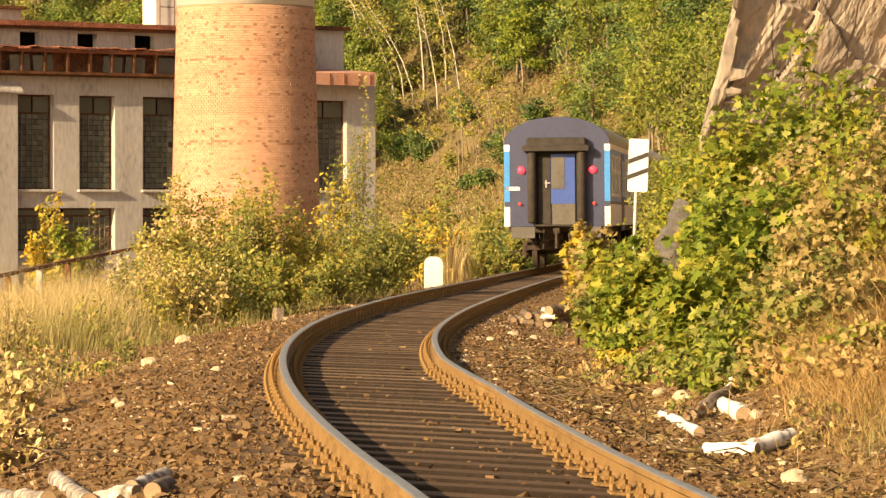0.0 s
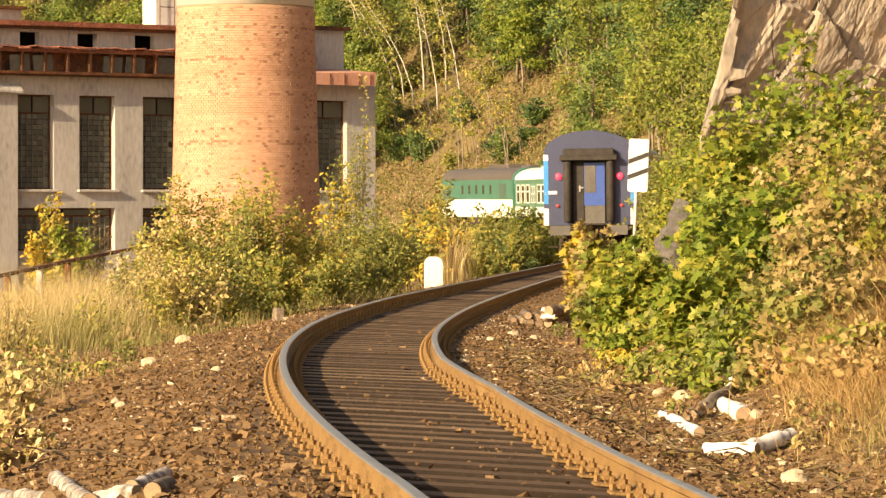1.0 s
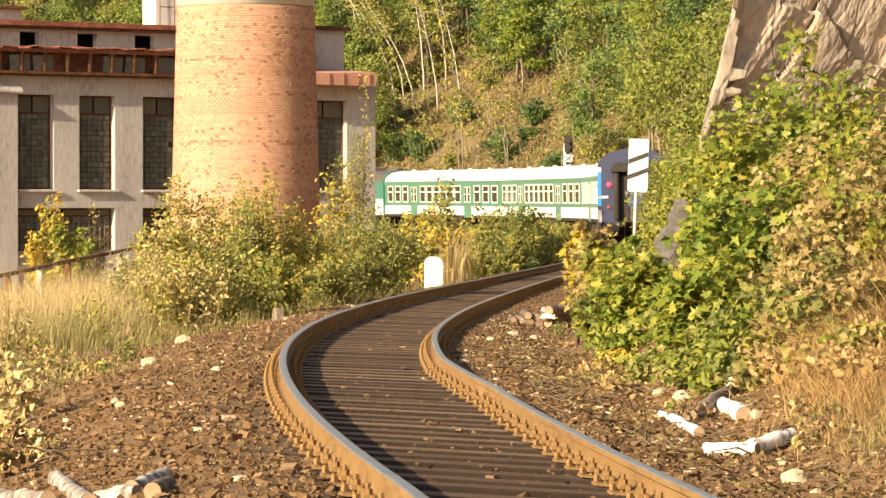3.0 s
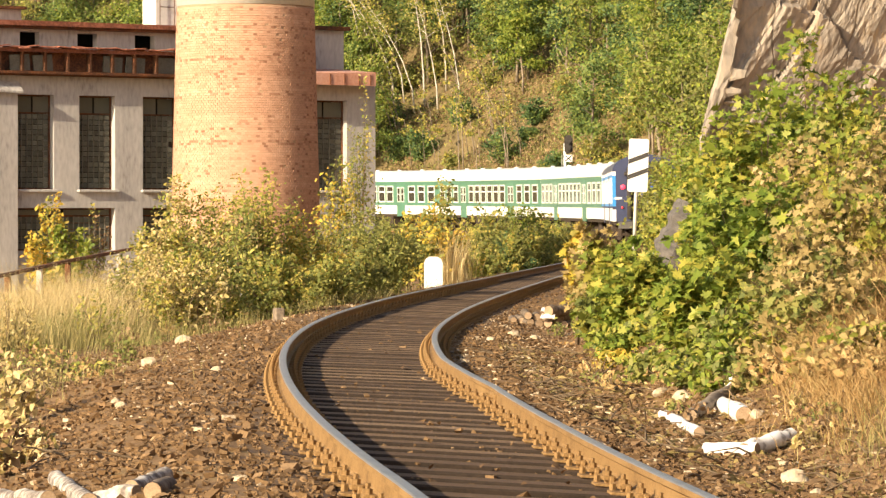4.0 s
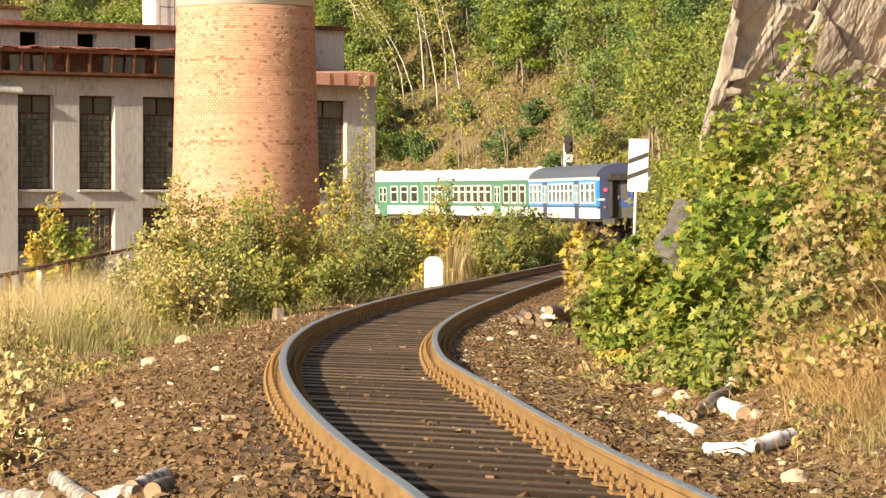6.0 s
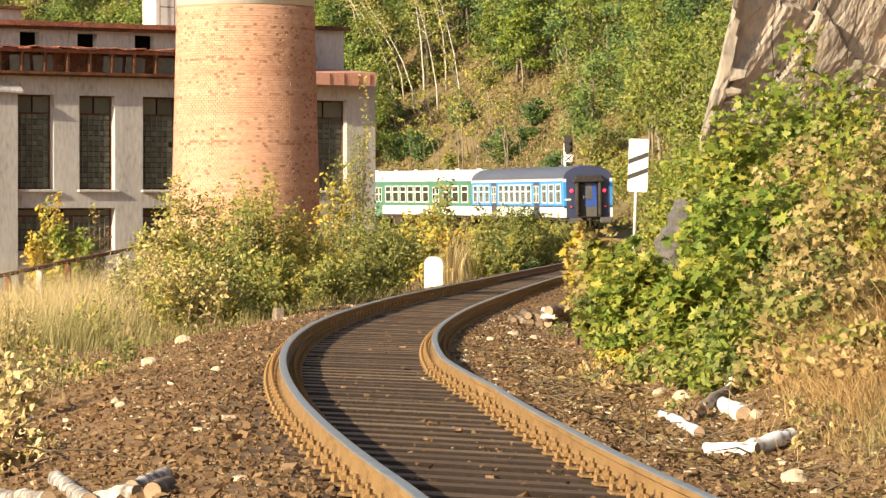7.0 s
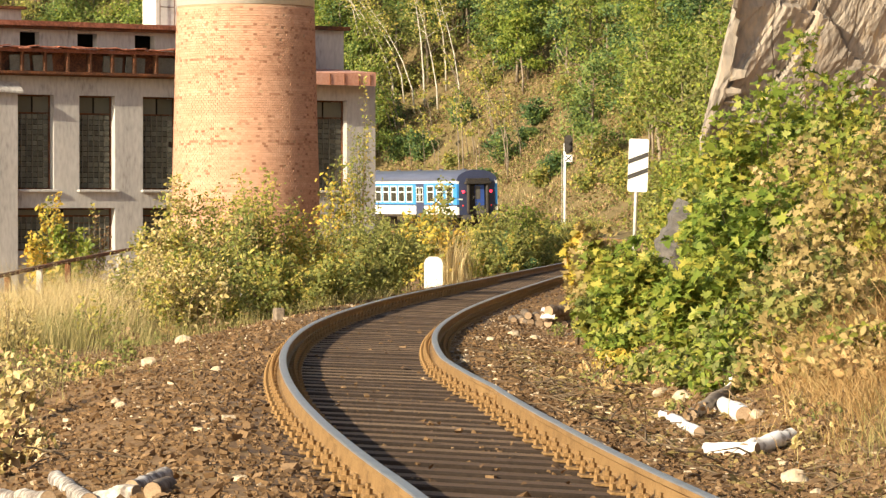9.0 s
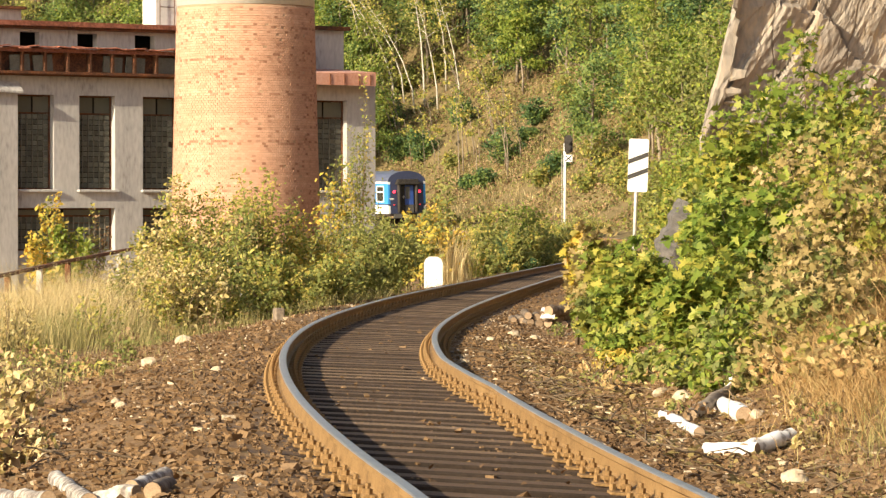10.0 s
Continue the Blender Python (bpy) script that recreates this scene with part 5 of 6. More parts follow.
for x, y, h, r, n, mats, low in ((1.74, 42.00, 1.36, 0.24, 180, [G_DRY, G_YELLOW], 0.62), (1.90, 41.20, 1.38, 0.30, 300, [G_DRY, G_MAPLE], 0.35), (1.98, 41.00, 1.02, 0.34, 330, [G_MAPLE, G_OLIVE], 0.12), (2.22, 40.00, 1.05, 0.36, 330, [G_MAPLE, G_GREEN], 0.12), (1.86, 39.00, 0.62, 0.3, 280, [G_MAPLE, G_OLIVE], 0.12)):
    bush("maple_bush", "low maple with yellowing autumn leaves near the track", x, y, h * 1.22, r * 1.1, int(n * 1.8), 0.115, MAPLE, mats, stems=12, low=low, loose=0.3, singles=20, up=1.0)
for x, y, h, r, n, mats in (
        (4.60, 64.00, 2.49, 0.75, 3400, [G_OLIVE, G_MAPLE]), (4.90, 62.00, 2.83, 0.8, 3600, [G_GREEN, G_MAPLE]), (4.72, 68.00, 2.75, 0.6, 2200, [G_OLIVE, G_MAPLE]), (4.55, 67.00, 1.9, 0.55, 1700, [G_OLIVE, G_MAPLE]), (4.12, 60.00, 1.66, 0.5, 1700, [G_OLIVE, G_MAPLE]),
        (4.20, 56.00, 1.67, 0.6, 1100, [G_GREEN, G_MAPLE]), (3.68, 70.00, 1.32, 0.5, 600, [G_OLIVE, G_MAPLE]), (3.45, 50.00, 0.69, 0.5, 800, [G_OLIVE, G_MAPLE]),
        (3.98, 49.40, 2.0, 0.38, 2300, [G_GREEN, G_MAPLE]), (3.68, 49.00, 1.35, 0.36, 1700, [G_OLIVE, G_MAPLE]), (4.15, 48.60, 1.7, 0.3, 1500, [G_OLIVE, G_MAPLE]),
        (2.58, 41.00, 0.59, 0.45, 800, [G_MAPLE, G_OLIVE]), (2.37, 34.00, 0.33, 0.45, 900, [G_MAPLE, G_OLIVE]), (1.96, 35.00, 0.41, 0.4, 800, [G_GREEN, G_MAPLE]),
        (2.93, 24.50, 0.42, 0.3, 420, [G_DRY, G_RUSSET]), (3.27, 25.00, 0.47, 0.35, 500, [G_DRY, G_MAPLE]), (2.79, 25.50, 0.34, 0.3, 420, [G_RUSSET, G_MAPLE]), (2.86, 27.00, 0.60, 0.35, 600, [G_DRY, G_MAPLE]), (3.13, 23.50, 0.21, 0.25, 300, [G_DRY, G_RUSSET]),
        (2.19, 28.50, 0.38, 0.35, 650, [G_OLIVE, G_MAPLE]), (2.30, 27.50, 0.44, 0.35, 600, [G_OLIVE, G_GREEN]), (2.00, 31.00, 0.32, 0.35, 600, [G_MAPLE, G_OLIVE]),
        (1.84, 34.50, 0.18, 0.28, 450, [G_MAPLE, G_YELLOW]), (4.17, 40.00, 1.28, 0.8, 900, [G_MAPLE, G_OLIVE]), (4.92, 40.00, 1.68, 0.9, 1500, [G_MAPLE, G_GREEN]), (4.62, 41.00, 1.53, 0.8, 1300, [G_MAPLE, G_GREEN]), (5.07, 38.00, 1.44, 0.8, 1300, [G_MAPLE, G_OLIVE]), (2.53, 28.50, 0.61, 0.35, 700, [G_OLIVE, G_GREEN]), (2.20, 37.00, 0.46, 0.4, 800, [G_GREEN, G_MAPLE]), (2.53, 26.50, 0.40, 0.3, 600, [G_OLIVE, G_DRY])):
    bush("shrub", "mixed green and yellow shrub on the bank", x, y, h, r * 1.1, int(n * 1.5), 0.075, OVAL, mats, stems=20, low=0.03, loose=0.3)
bush("weed", "dry leafy weed at the ballast edge", -3.52, 27.00, 0.72, 0.32, 260, 0.075, OVAL, [G_PALE, G_STRAW], stems=9, category="weed")
bush("weed", "dry leafy weed at the ballast edge", -2.79, 21.50, 0.48, 0.3, 380, 0.062, OVAL, [G_PALE, G_STRAW], stems=10, category="weed")
bush("weed", "dry leafy weed at the ballast edge", -2.73, 20.00, 0.54, 0.3, 300, 0.062, OVAL, [G_PALE, G_LITTER], stems=10, category="weed")

for k in range(46):
    u, l = random.uniform(20, 48), -random.uniform(2.9, 4.6)
    q = on_line(u, l)
    bush("weed", "low withered weed at the ballast edge", q.x, q.y, random.uniform(0.15, 0.5), random.uniform(0.12, 0.3), random.randint(60, 160), 0.055, OVAL, [random.choice([G_PALE, G_OLIVE, G_LITTER, G_MIX, G_RUSSET])], stems=6, low=0.05, loose=0.4, category="weed", group="weeds at the ballast edge")
for k in range(64):
    u, l = random.uniform(28, 48), -random.uniform(4.2, 7.2)
    q = on_line(u, l)
    bush("weed", "tall leafy weed in dry grass", q.x, q.y, random.uniform(0.5, 1.0), random.uniform(0.2, 0.4), random.randint(160, 340), 0.055, OVAL, [random.choice([G_PALE, G_OLIVE, G_DRY, G_MIX])], stems=8, low=0.1, loose=0.4, category="weed", group="weeds in the grass")
for k in range(30):
    u, l = random.uniform(6, 40), random.uniform(2.2, 3.1)
    q = on_line(u, l)
    bush("weed", "low withered weed on the bank", q.x, q.y, random.uniform(0.1, 0.3), random.uniform(0.1, 0.22), random.randint(50, 130), 0.045, OVAL, [random.choice([G_PALE, G_OLIVE, G_LITTER, G_RUSSET])], stems=5, low=0.05, loose=0.4, category="weed", group="weeds on the bank")

# grass
blades(-6.1, 51, 7500, 0.75, 2.2, 0.95, G_STRAW, "tall_grass", "tall pale dry grass below the works", (0.12, 0))
blades(-5.7, 47.5, 5500, 0.6, 1.8, 0.6, G_GRASS, "tall_grass", "green-yellow grass beside the ballast", (0.12, 0))
blades(-4.6, 48, 1800, 0.7, 2.5, 0.35, G_GRASS, "tall_grass", "green-yellow grass beside the ballast", (0.12, 0))
blades(-6.5, 53, 5000, 0.9, 2.0, 1.15, G_STRAW, "tall_grass", "tall pale dry grass below the works", (0.15, 0), wild=0.45)
blades(-7.2, 56, 4500, 0.8, 2.5, 1.1, G_STRAW, "tall_grass", "tall pale dry grass below the works", (0.12, 0))
blades(0.12, 79.0, 1100, 0.24, 0.4, 1.1, G_STRAW, "tall_grass", "pale dry reed grass tuft", (0.05, 0), wide=0.012, wild=0.2)
blades(-2.2, 56, 2200, 0.5, 5.0, 0.3, G_GRASS, "tall_grass", "low grass under the shrubs", (0.1, 0), turn=-0.12)
blades(3.3, 26, 2600, 0.24, 1.5, 0.36, G_RUSSET, "tall_grass", "dry russet grass hanging on the bank", (-0.15, -0.3), turn=-0.2, wild=0.85)
blades(3.95, 28.5, 2600, 0.4, 1.6, 0.5, G_RUSSET, "tall_grass", "dry russet grass hanging on the bank", (-0.15, -0.3), turn=-0.2, wild=0.85)
blades(3.0, 23.2, 1600, 0.2, 0.9, 0.2, G_RUSSET, "tall_grass", "dry russet grass hanging on the bank", (-0.15, -0.3), turn=-0.2, wild=0.85)
blades(2.9, 21.5, 500, 0.2, 1.0, 0.16, G_GRASS, "tall_grass", "short green-yellow grass on the bank", (-0.1, -0.2), turn=-0.2)
blades(-4.6, 34, 1300, 0.8, 4.0, 0.2, G_GRASS, "tall_grass", "short grass at the ballast edge", (0.1, 0))
litter([scatter_line(5200, -3, 40, 1.2, 3.2), scatter_line(3200, -3, 40, -4.8, -1.5), scatter_line(45, -3, 30, -0.6, 0.6) + np.array([0, 0, 0.03])], 0.05, G_LITTER, "fallen_leaves", "brown fallen leaves on ballast and soil")


# the wooded hillside
def hillside():
    placed = 0
    while placed < 190:
        x, d = random.uniform(-46, 24), random.uniform(2, 44)
        # walk out from the foot of the hill
        y = float(np.interp(x, FOOT[::-1, 0], FOOT[::-1, 1])) + d * 1.1
        dd = float(beyond_foot(np.array([x]), np.array([y]))[0])
        side = x / y
        open_slope = -0.02 < side < 0.045
        if dd < (12.5 if open_slope else 2.5) or dd > 34:
            continue
        placed += 1
        h = random.uniform(6, 10)
        mats = random.choice([[G_FOREST], [G_FOREST, G_GREEN], [G_GREEN], [G_OLIVE, G_MIX], [G_FOREST, G_DARK], [G_GREEN, G_OLIVE], [G_OLIVE]])
        tree("woodland_tree", "green deciduous tree with thin trunk on the wooded slope", x, y, h, h * 0.27, 2500, 0.23, mats, first=random.uniform(0.2, 0.4), lean=(random.uniform(-0.12, 0.05), -0.05))
    # undergrowth over the slope
    n = 210000
    x, t = rng.uniform(-30, 32, n), rng.random(n)
    y = np.interp(x, FOOT[::-1, 0], FOOT[::-1, 1]) + t * 42
    keep = waves(x, y, 0.55) + rng.normal(0, 0.6, n) > -0.25
    x, y = x[keep], y[keep]
    z = ground_z(x, y) + np.abs(rng.normal(0, 0.22, len(x))) * (1 + 0.7 * waves(x, y, 0.9))
    h = len(x) // 3
    p = np.c_[x, y, z]
    tagged(new("undergrowth", leaves(p[:h], 0.17, 0.06, RHOMB, G_OLIVE)), "low olive-green undergrowth on the slope", "undergrowth", kind="stuff")
    tagged(new("undergrowth", leaves(p[h:2 * h], 0.16, 0.06, RHOMB, G_SLOPE)), "low yellow-green undergrowth on the slope", "undergrowth", kind="stuff")
    tagged(new("undergrowth", leaves(p[2 * h:], 0.18, 0.07, RHOMB, G_LITTER)), "withered brown undergrowth on the slope", "undergrowth", kind="stuff")
    blades(6, 235, 5000, 9, 12, 0.6, G_STRAW, "slope_grass", "dry straw-coloured grass on the slope", (0, -0.2), wide=0.03)


hillside()
for x, y, r, h in ((-1.71, 254.90, 1.1, 2.4), (1.36, 255.30, 0.9, 2.4), (4.63, 242.50, 1.2, 2.6), (6.91, 245.00, 1.0, 1.8), (-3.73, 258.00, 1.3, 2.8), (-4.31, 266.50, 1.0, 2.6),
                   (10.06, 238.00, 1.0, 2.6), (3.15, 240.80, 0.8, 1.3), (7.99, 231.30, 0.9, 1.6), (6.33, 243.80, 0.7, 1.0), (1.92, 243.40, 0.7, 1.0)):
    bush("evergreen_shrub", "rounded dark green shrub on the open slope", x, y, h * 1.15, r * 1.3, 1500, 0.2, RHOMB, [G_DARK, G_FOREST], stems=16, low=0.05, loose=0.3)
for x, y, r, h in ((-0.65, 271.30, 1.4, 2.2), (3.39, 259.70, 1.4, 2.2), (9.13, 245.80, 1.4, 2.4), (7.00, 231.30, 1.2, 1.6), (10.67, 224.90, 1.5, 2.6), (11.54, 219.40, 1.5, 2.4), (13.02, 225.40, 1.5, 3), (-2.98, 271.10, 1.4, 2.0),
                   (0.69, 250.00, 0.9, 1.4), (11.70, 238.00, 1.5, 3.0), (14.38, 228.60, 1.5, 3.2), (16.19, 232.00, 1.6, 3.4), (13.27, 244.20, 1.6, 3.2), (9.79, 222.40, 1.2, 1.8), (12.04, 214.80, 1.4, 2.2)):
    bush("hillside_shrub", "yellow-green shrub on the wooded slope", x, y, h, r, 800, 0.22, RHOMB, [G_OLIVE, G_MIX], stems=14, low=0.05, loose=0.3)
for x, y, lx in ((-3.15, 269.40, -0.20), (-2.25, 266.90, -0.18), (-6.54, 273.50, -0.08), (-5.42, 271.90, -0.14), (-1.47, 266.90, -0.05), (-0.40, 261.70, -0.08), (0.27, 266.40, -0.06), (1.37, 257.70, -0.08), (-4.41, 272.80, -0.2), (-3.89, 269.70, -0.2)):
    tree("birch", "slender leaning birch with white trunk on the slope", x, y, random.uniform(9, 11.5), 1.3, 260, 0.2, [G_MIX], bark=M_BIRCHTREE, first=0.65, lean=(lx * 2.4, -0.05), limbs=8, thick=0.0088)

for x, y, h, r in ((5.79, 257.10, 8.5, 2.4), (4.37, 264.80, 8, 2.0), (17.21, 222.00, 7, 2.0), (17.17, 231.70, 8, 2.2), (17.08, 210.90, 6, 1.6), (13.3, 234.0, 8.5, 2.2), (14.6, 227.5, 8, 2.0), (16.0, 221.5, 8, 2.0), (15.6, 240.0, 9, 2.4), (3.5, 270.0, 9, 2.2)):
    tree("dark_tree", "dense dark green tree on the slope", x, y, h, r, 4200, 0.20, [G_DARK, G_DARK, G_FOREST], first=0.12, limbs=16, clump=0.22)


def snag(x, y, lean, h, r, bark, label):
    """A bare broken trunk standing on the slope."""
    ob = tagged(empty("bare_trunk", Matrix.Translation((x, y, gz(x, y) - 0.2))), label, "tree trunk")
    pts = [Vector((lean * h * t + 0.1 * math.sin(3 * t), -0.05 * t, h * t)) for t in (0, 0.3, 0.6, 1.0)]
    part("trunk", Soup().tube(pts, [r, r * 0.8, r * 0.65, r * 0.4], 8).mesh(bark, smooth=True), ob)
    part("limb", Soup().tube([pts[2], pts[2] + Vector((0.5, -0.1, 0.6)), pts[2] + Vector((0.8, -0.1, 1.4))], [r * 0.4, r * 0.25, 0.02], 6).mesh(bark), ob)


snag(11.03, 239.40, -0.5, 2.4, 0.26, M_TRUNK, "bare leaning brown trunk on the wooded slope")
snag(9.92, 246.50, -0.35, 3.4, 0.10, M_TRUNK, "bare grey trunk on the wooded slope")
snag(8.94, 252.50, -0.15, 3.0, 0.09, M_TRUNK, "bare grey trunk on the wooded slope")

for k in range(34):
    x, d = random.uniform(-7, 6), random.uniform(10, 24)
    y = float(np.interp(x, FOOT[::-1, 0], FOOT[::-1, 1])) + d * 1.1
    tree("thin_tree", "thin grey stem with few leaves on the slope", x, y, random.uniform(3.5, 7), 0.7, 90, 0.2, [G_MIX], bark=M_TRUNK, first=0.55, lean=(random.uniform(-0.35, 0.02), -0.05), limbs=5, thick=0.009, group="thin trees on the slope")

# ---------- signs, marker, logs and stones ----------
P_SIGN = material("white sign enamel", [(0.72, 0.72, 0.70), (0.86, 0.86, 0.84)], 4, 0.45, 0.05)
P_STRIPE = material("black sign stripe", [(0.03, 0.03, 0.03), (0.07, 0.065, 0.06)], 6, 0.6, 0.05)
P_GALV = material("weathered grey post", [(0.38, 0.36, 0.33), (0.56, 0.54, 0.50)], 6, 0.6, 0.2, metal=0.2)


def rounded_plate(w, h, d, rad, mat_):
    pts = []
    for cx, cz, a0 in ((w / 2 - rad, h / 2 - rad, 0), (-w / 2 + rad, h / 2 - rad, 90), (-w / 2 + rad, -h / 2 + rad, 180), (w / 2 - rad, -h / 2 + rad, 270)):
        for k in range(5):
            a = radians(a0 + 22.5 * k)
            pts.append((cx + rad * math.cos(a), cz + rad * math.sin(a)))
    n = len(pts)
    v = [(x, -d / 2, z) for x, z in pts] + [(x, d / 2, z) for x, z in pts]
    f = [tuple(range(n)), tuple(range(2 * n - 1, n - 1, -1))] + [(i, n + i, n + (i + 1) % n, (i + 1) % n) for i in range(n)]
    return mesh_from(v, f, [mat_])


def build_board():
    x, y, z = (3.68, 62.00, 2.04)
    b = tagged(empty("warning_board", Matrix.Translation((x, y, z)) @ Matrix.Rotation(radians(2.0), 4, "Y")), "white railway warning board with two black diagonal stripes on a post", "railway sign")
    part("board", rounded_plate(0.375, 1.0, 0.012, 0.045, P_SIGN), b)
    for z0 in (0.06, -0.235):
        q = 0.186
        v = [(-q, -0.011, z0 - 0.04), (q, -0.011, z0 + 0.11), (q, -0.011, z0 + 0.20), (-q, -0.011, z0 + 0.05)]
        v += [(a, -0.0065, c) for a, _, c in v]
        part("stripe", mesh_from(v, [(0, 1, 2, 3), (7, 6, 5, 4), (0, 4, 5, 1), (1, 5, 6, 2), (2, 6, 7, 3), (3, 7, 4, 0)], [P_STRIPE]), b, "black diagonal stripe")
    h = z - gz(x, y)
    s = Soup()
    s.tube([(-0.02, 0.035, 0.4), (-0.02, 0.035, -h - 0.3)], 0.035, 10)
    part("post", s.mesh(P_GALV, smooth=True), b, "weathered grey steel post")


def build_signal():
    x, y, z = (7.72, 205.00, 5.01)
    s = tagged(empty("railway_signal", Matrix.Translation((x, y, 0))), "railway light signal with black head on a white mast", "railway signal")
    g = gz(x, y)
    m_ = Soup()
    m_.tube([(-0.12, 0.05, g - 0.2), (-0.12, 0.05, z + 0.2)], 0.08, 10)
    part("mast", m_.mesh(P_SIGN, smooth=True), s, "white steel mast")
    part("head", rounded_plate(0.52, 1.15, 0.16, 0.22, P_RUBBER), s, "", Matrix.Translation((0.1, 0, z + 0.15)))
    for k in (-0.25, 0.15):
        t = Soup()
        t.tube([(0.1, -0.08, z + 0.15 + k), (0.1, -0.3, z + 0.15 + k)], [0.13, 0.14], 12)
        part("hood", t.mesh(P_RUBBER), s)
    part("sign_plate", Soup().box((-0.15, -0.05, z - 0.95), (0.35, -0.03, z - 0.5), 0, 0.004).mesh(P_SIGN), s)
    cross = Soup()
    for a in (40, -40):
        cross.box((-0.28, -0.012, -0.03), (0.28, 0.0, 0.03), 0, 0, Matrix.Translation((0.1, -0.056, z - 0.725)) @ Matrix.Rotation(radians(a), 4, "Y"))
    part("cross", cross.mesh(P_STRIPE), s, "black diagonal cross")
    lad = Soup()
    lad.tube([(-0.3, 0.1, g), (-0.3, 0.1, z - 0.5)], 0.02, 5)
    part("ladder", lad.mesh(P_GALV), s)


def build_marker():
    x, y, _ = (-0.22, 75.00, -0.44)
    z = gz(x, y)
    top = 0.68
    pts = [(-0.2, -0.2), (0.2, -0.2), (0.2, top - 0.14), (0.16, top - 0.05), (0.08, top), (-0.08, top), (-0.16, top - 0.05), (-0.2, top - 0.14)]
    n = len(pts)
    v = [(a, -0.08, c) for a, c in pts] + [(a, 0.08, c) for a, c in pts]
    f = [tuple(range(n)), tuple(range(2 * n - 1, n - 1, -1))] + [(i, n + i, n + (i + 1) % n, (i + 1) % n) for i in range(n)]
    ob = tagged(new("marker_stone", mesh_from(v, f, [P_SIGN])), "white painted round-topped railway marker stone", "marker stone")
    ob.matrix_basis = Matrix.Translation((x, y, z)) @ Matrix.Rotation(radians(8), 4, "Z")


M_BIRCHD = material("knotty birch bark", [(0.05, 0.04, 0.035), (0.16, 0.13, 0.11), (0.42, 0.38, 0.33), (0.74, 0.71, 0.66)], 9, 0.8, 0.4, 3)
M_LOGBARK = material("dark damp log bark", [(0.06, 0.045, 0.03), (0.14, 0.105, 0.075), (0.25, 0.20, 0.15)], 7, 0.9, 0.5, 4)
M_CUT = material("greyed sawn birch wood", [(0.24, 0.165, 0.10), (0.42, 0.30, 0.19)], 12, 0.85, 0.2)


def log(p, q, r, label, bark=None, bend=0.0, name="birch_log", lift=0.0):
    """A cut log lying from p to q on the ground, slightly crooked."""
    (x0, y0), (x1, y1) = p, q
    pts = []
    za, zb = gz(x0, y0) + lift, gz(x1, y1) + lift
    for t in np.linspace(0, 1, 7):
        x, y = x0 + (x1 - x0) * t, y0 + (y1 - y0) * t
        pts.append(Vector((x + random.uniform(-0.15, 0.15) * r, y, za + (zb - za) * t + r * 0.55 + bend * math.sin(math.pi * t) + random.uniform(-0.1, 0.35) * r)))
    ob = tagged(empty(name, Matrix.Translation(pts[0])), label, "log", "cut logs by the track")
    rr = [r * random.uniform(0.9, 1.08) for _ in pts]
    part("bark", Soup().tube([a - pts[0] for a in pts], rr, 12, caps=False).mesh(bark or M_BIRCH, smooth=True), ob)
    for a, b, k in ((pts[0], pts[1], rr[0]), (pts[-1], pts[-2], rr[-1])):
        d = (a - b).normalized()
        part("cut_end", Soup().tube([a - pts[0] - d * 0.02, a - pts[0] + d * 0.002], k * 0.96, 12).mesh(M_CUT), ob)


def stone(x, y, r, mat_=None, label="pale angular stone lying on the ground"):
    bm = bmesh.new()
    bmesh.ops.create_icosphere(bm, subdivisions=2, radius=1)
    o = Vector((x * 3, y * 3, 0))
    for v in bm.verts:
        k = 1 + 0.35 * noise.noise(v.co * 1.3 + o) + 0.12 * noise.noise(v.co * 4 + o)
        v.co = Vector((v.co.x * k * r, v.co.y * k * r * 0.8, v.co.z * k * r * 0.62))
    me = bpy.data.meshes.new("stone")
    bm.to_mesh(me)
    bm.free()
    me.materials.append(mat_ or M_PALE)
    ob = tagged(new("stone", me), label, "stone", "loose stones")
    ob.matrix_basis = Matrix.Translation((x, y, gz(x, y) + r * 0.28)) @ Matrix.Rotation(random.uniform(0, 6), 4, "Z")


build_board()
build_signal()
build_marker()
BL = "cut white birch log lying on the bank"
log((1.75, 21.90), (2.08, 21.70), 0.05, BL)
log((2.00, 21.72), (2.36, 22.20), 0.056, BL)
log((1.72, 25.80), (1.83, 23.50), 0.042, BL, lift=0.02)
log((2.19, 26.30), (2.24, 24.40), 0.07, BL)
log((1.88, 25.00), (2.43, 27.00), 0.052, "cut grey birch log lying on the bank", M_TRUNK, 0.02)
log((2.39, 27.40), (2.40, 26.70), 0.06, BL)
log((1.42, 23.20), (1.49, 23.00), 0.012, BL)
FG = "cut birch log with dark knots beside the ballast"
log((-2.60, 18.60), (-2.00, 16.65), 0.045, FG, M_BIRCHD)
log((-2.13, 18.10), (-1.72, 16.00), 0.047, FG, M_BIRCHD)
log((-1.78, 16.15), (-1.49, 15.95), 0.045, FG, M_BIRCHD)
log((-1.53, 16.20), (-1.42, 16.75), 0.045, FG, M_BIRCHD)
log((-1.38, 15.60), (-1.34, 16.05), 0.045, FG, M_LOGBARK)
PILE = "short cut log in a small pile beside the track"
for k in range(12):
    row = 0 if k < 7 else 1
    x = 1.06 + 0.125 * k if row == 0 else 1.27 + 0.12 * (k - 7)
    y, d = 49.0 + random.uniform(-0.1, 0.12), random.uniform(-0.22, 0.22)
    log((x, y), (x + d, y + random.uniform(0.4, 0.6)), random.uniform(0.05, 0.068), PILE, M_BIRCH if k == 5 else M_LOGBARK, lift=0.095 * row)
log((1.58, 48.80), (1.86, 49.15), 0.09, "thick dark log lying over a pile of cut logs", M_LOGBARK, lift=0.19)
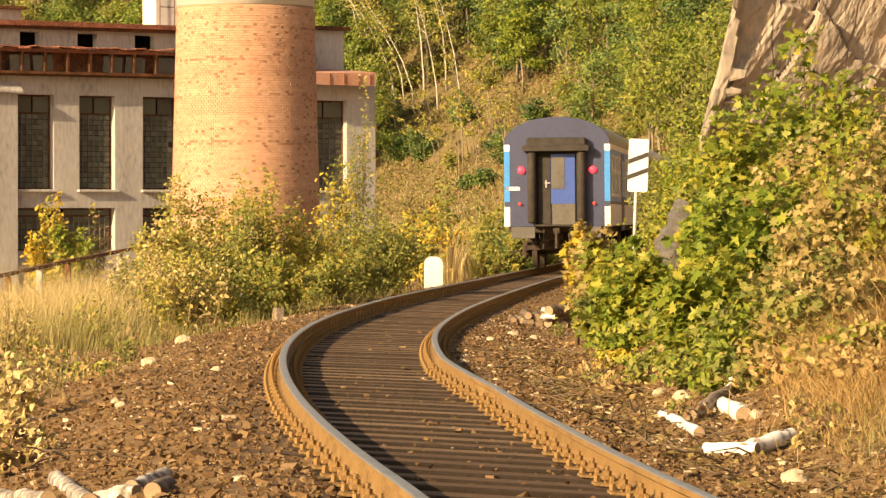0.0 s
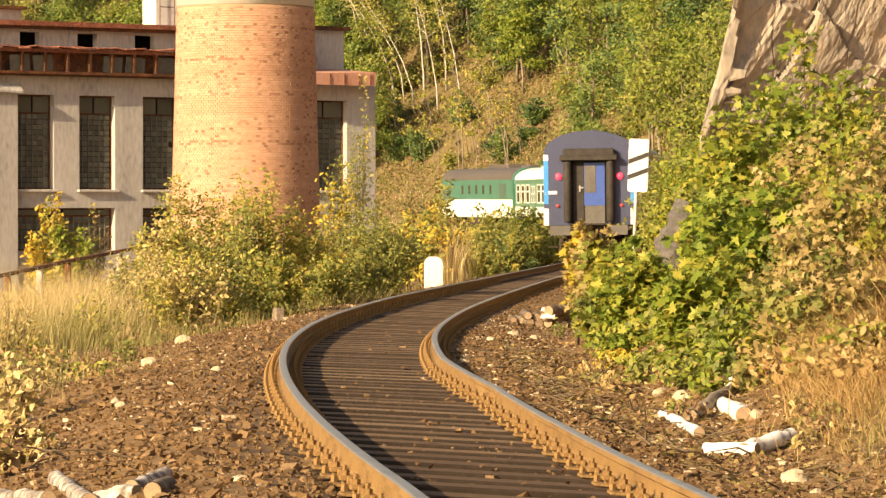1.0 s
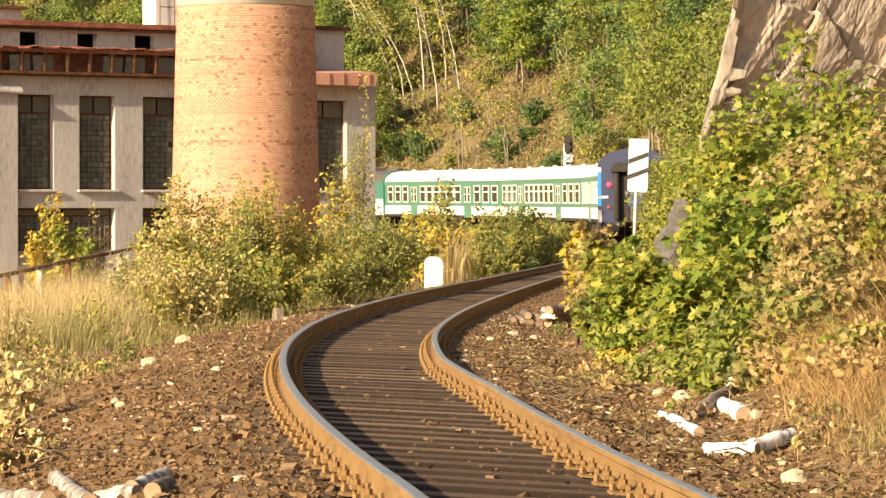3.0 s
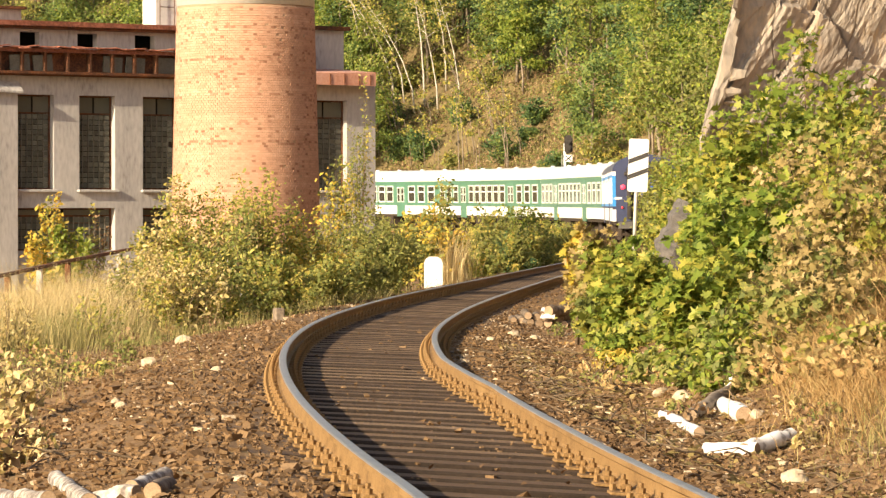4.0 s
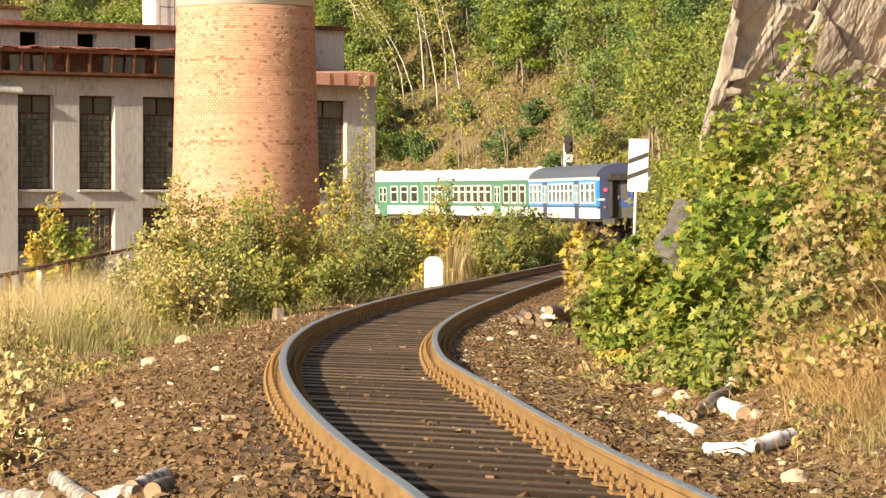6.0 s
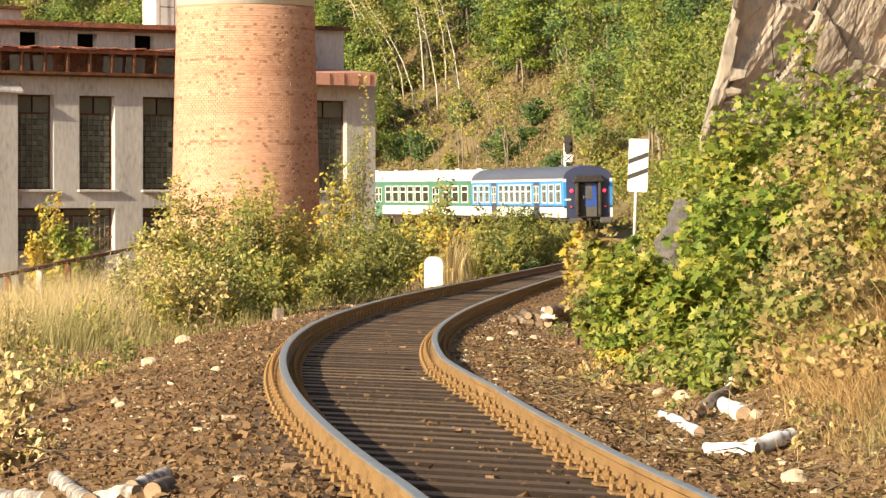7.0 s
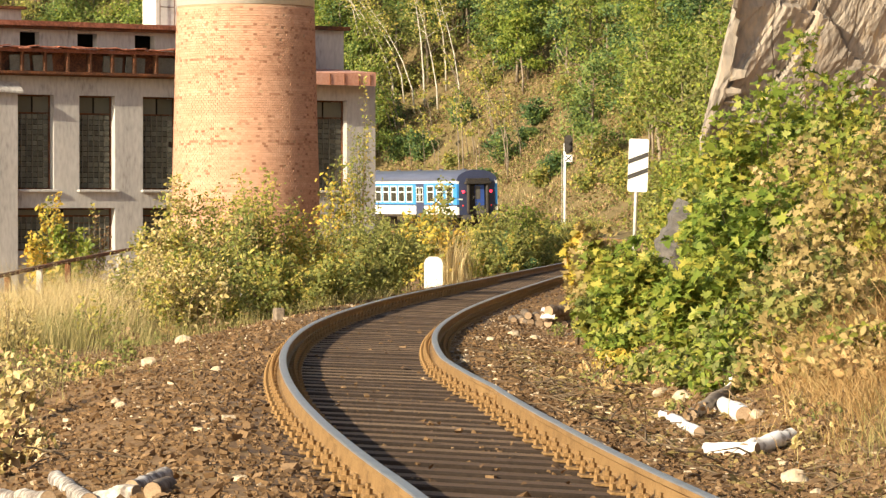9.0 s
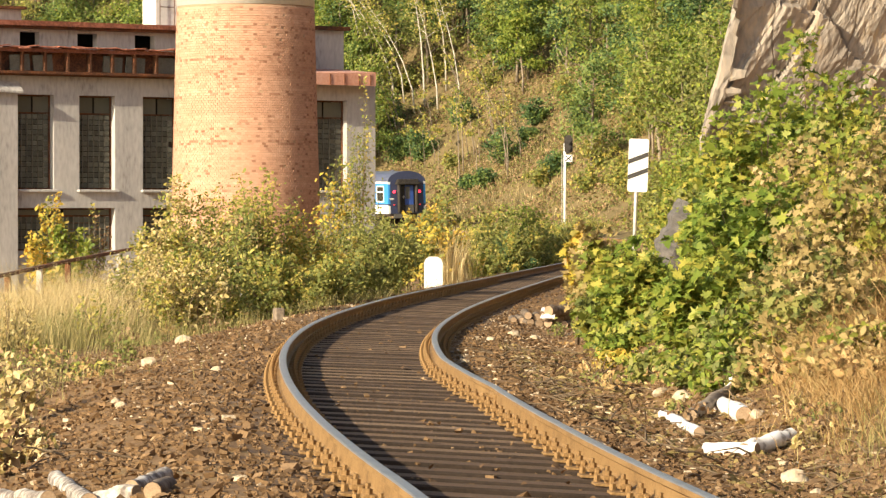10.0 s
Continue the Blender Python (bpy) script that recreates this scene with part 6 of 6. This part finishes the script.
log((1.46, 48.85), (1.66, 48.80), 0.04, "white birch piece leaning on a pile of cut logs", M_BIRCH, lift=0.13)
log((1.73, 56.50), (1.85, 53.80), 0.042, BL, bend=0.02)
for x, y, r in ((2.14, 20.00, 0.11), (-3.37, 42.70, 0.12), (-3.13, 34.90, 0.10), (-2.02, 29.30, 0.06), (1.92, 28.90, 0.09), (2.05, 28.00, 0.10), (0.95, 44.00, 0.09), (-2.55, 25.60, 0.05),
                (4.11, 119.00, 0.10), (-2.43, 24.80, 0.05), (-0.43, 29.60, 0.02), (2.33, 24.40, 0.07), (2.27, 21.10, 0.03), (2.14, 18.80, 0.05), (0.59, 40.90, 0.06), (1.25, 45.10, 0.06)):
    stone(x, y, r)
bl = Soup().box((-0.07, -0.07, -0.2), (0.07, 0.07, 0.18), 0, 0.015).mesh(M_TRUNK)
ob = tagged(new("stone_post", bl), "small grey concrete post at the ballast edge", "post")
px, py = -2.33, 46.60
ob.matrix_basis = Matrix.Translation((px, py, gz(px, py))) @ Matrix.Rotation(0.4, 4, "Z")


# bark chips and pale crumbs where the logs were cut
chips = scatter_line(2600, 2, 26, 1.5, 3.1)
tagged(new("bark_chips", leaves(chips + np.array([0, 0, 0.02]), 0.06, 0.025, OVAL, G_DRY, up=1.8, toward=(0, 0, 0))), "pale bark chips and dry leaves on the bank", "bark chips", kind="stuff")
crumbs = scatter_line(650, 3, 30, 1.5, 2.9)
stones("gravel", crumbs, np.clip(0.032 * np.exp(rng.normal(0, 0.5, len(crumbs))), 0.014, 0.1), M_PALE, "pale stone crumbs between cut logs on the bank")


# dry twigs and sticks on the bank
def twigs():
    s = Soup()
    pl = np.concatenate([scatter_line(150, 4, 26, 1.3, 2.9), scatter_line(50, 2, 26, -3.5, -1.5)])
    for x, y, z in pl:
        a, l = random.uniform(0, 6.28), random.uniform(0.1, 0.45)
        p0, p1 = Vector((x, y, z + 0.03)), Vector((x + l * math.cos(a), y + l * math.sin(a), z + random.uniform(0.02, 0.12)))
        s.tube([p0, p0.lerp(p1, 0.5) + Vector((0, 0, random.uniform(0, 0.04))), p1], [0.008, 0.006, 0.003], 4)
    tagged(new("twigs", s.mesh(M_STEM)), "dry brown twigs scattered on the bank", "twigs", kind="stuff")


twigs()

motions()
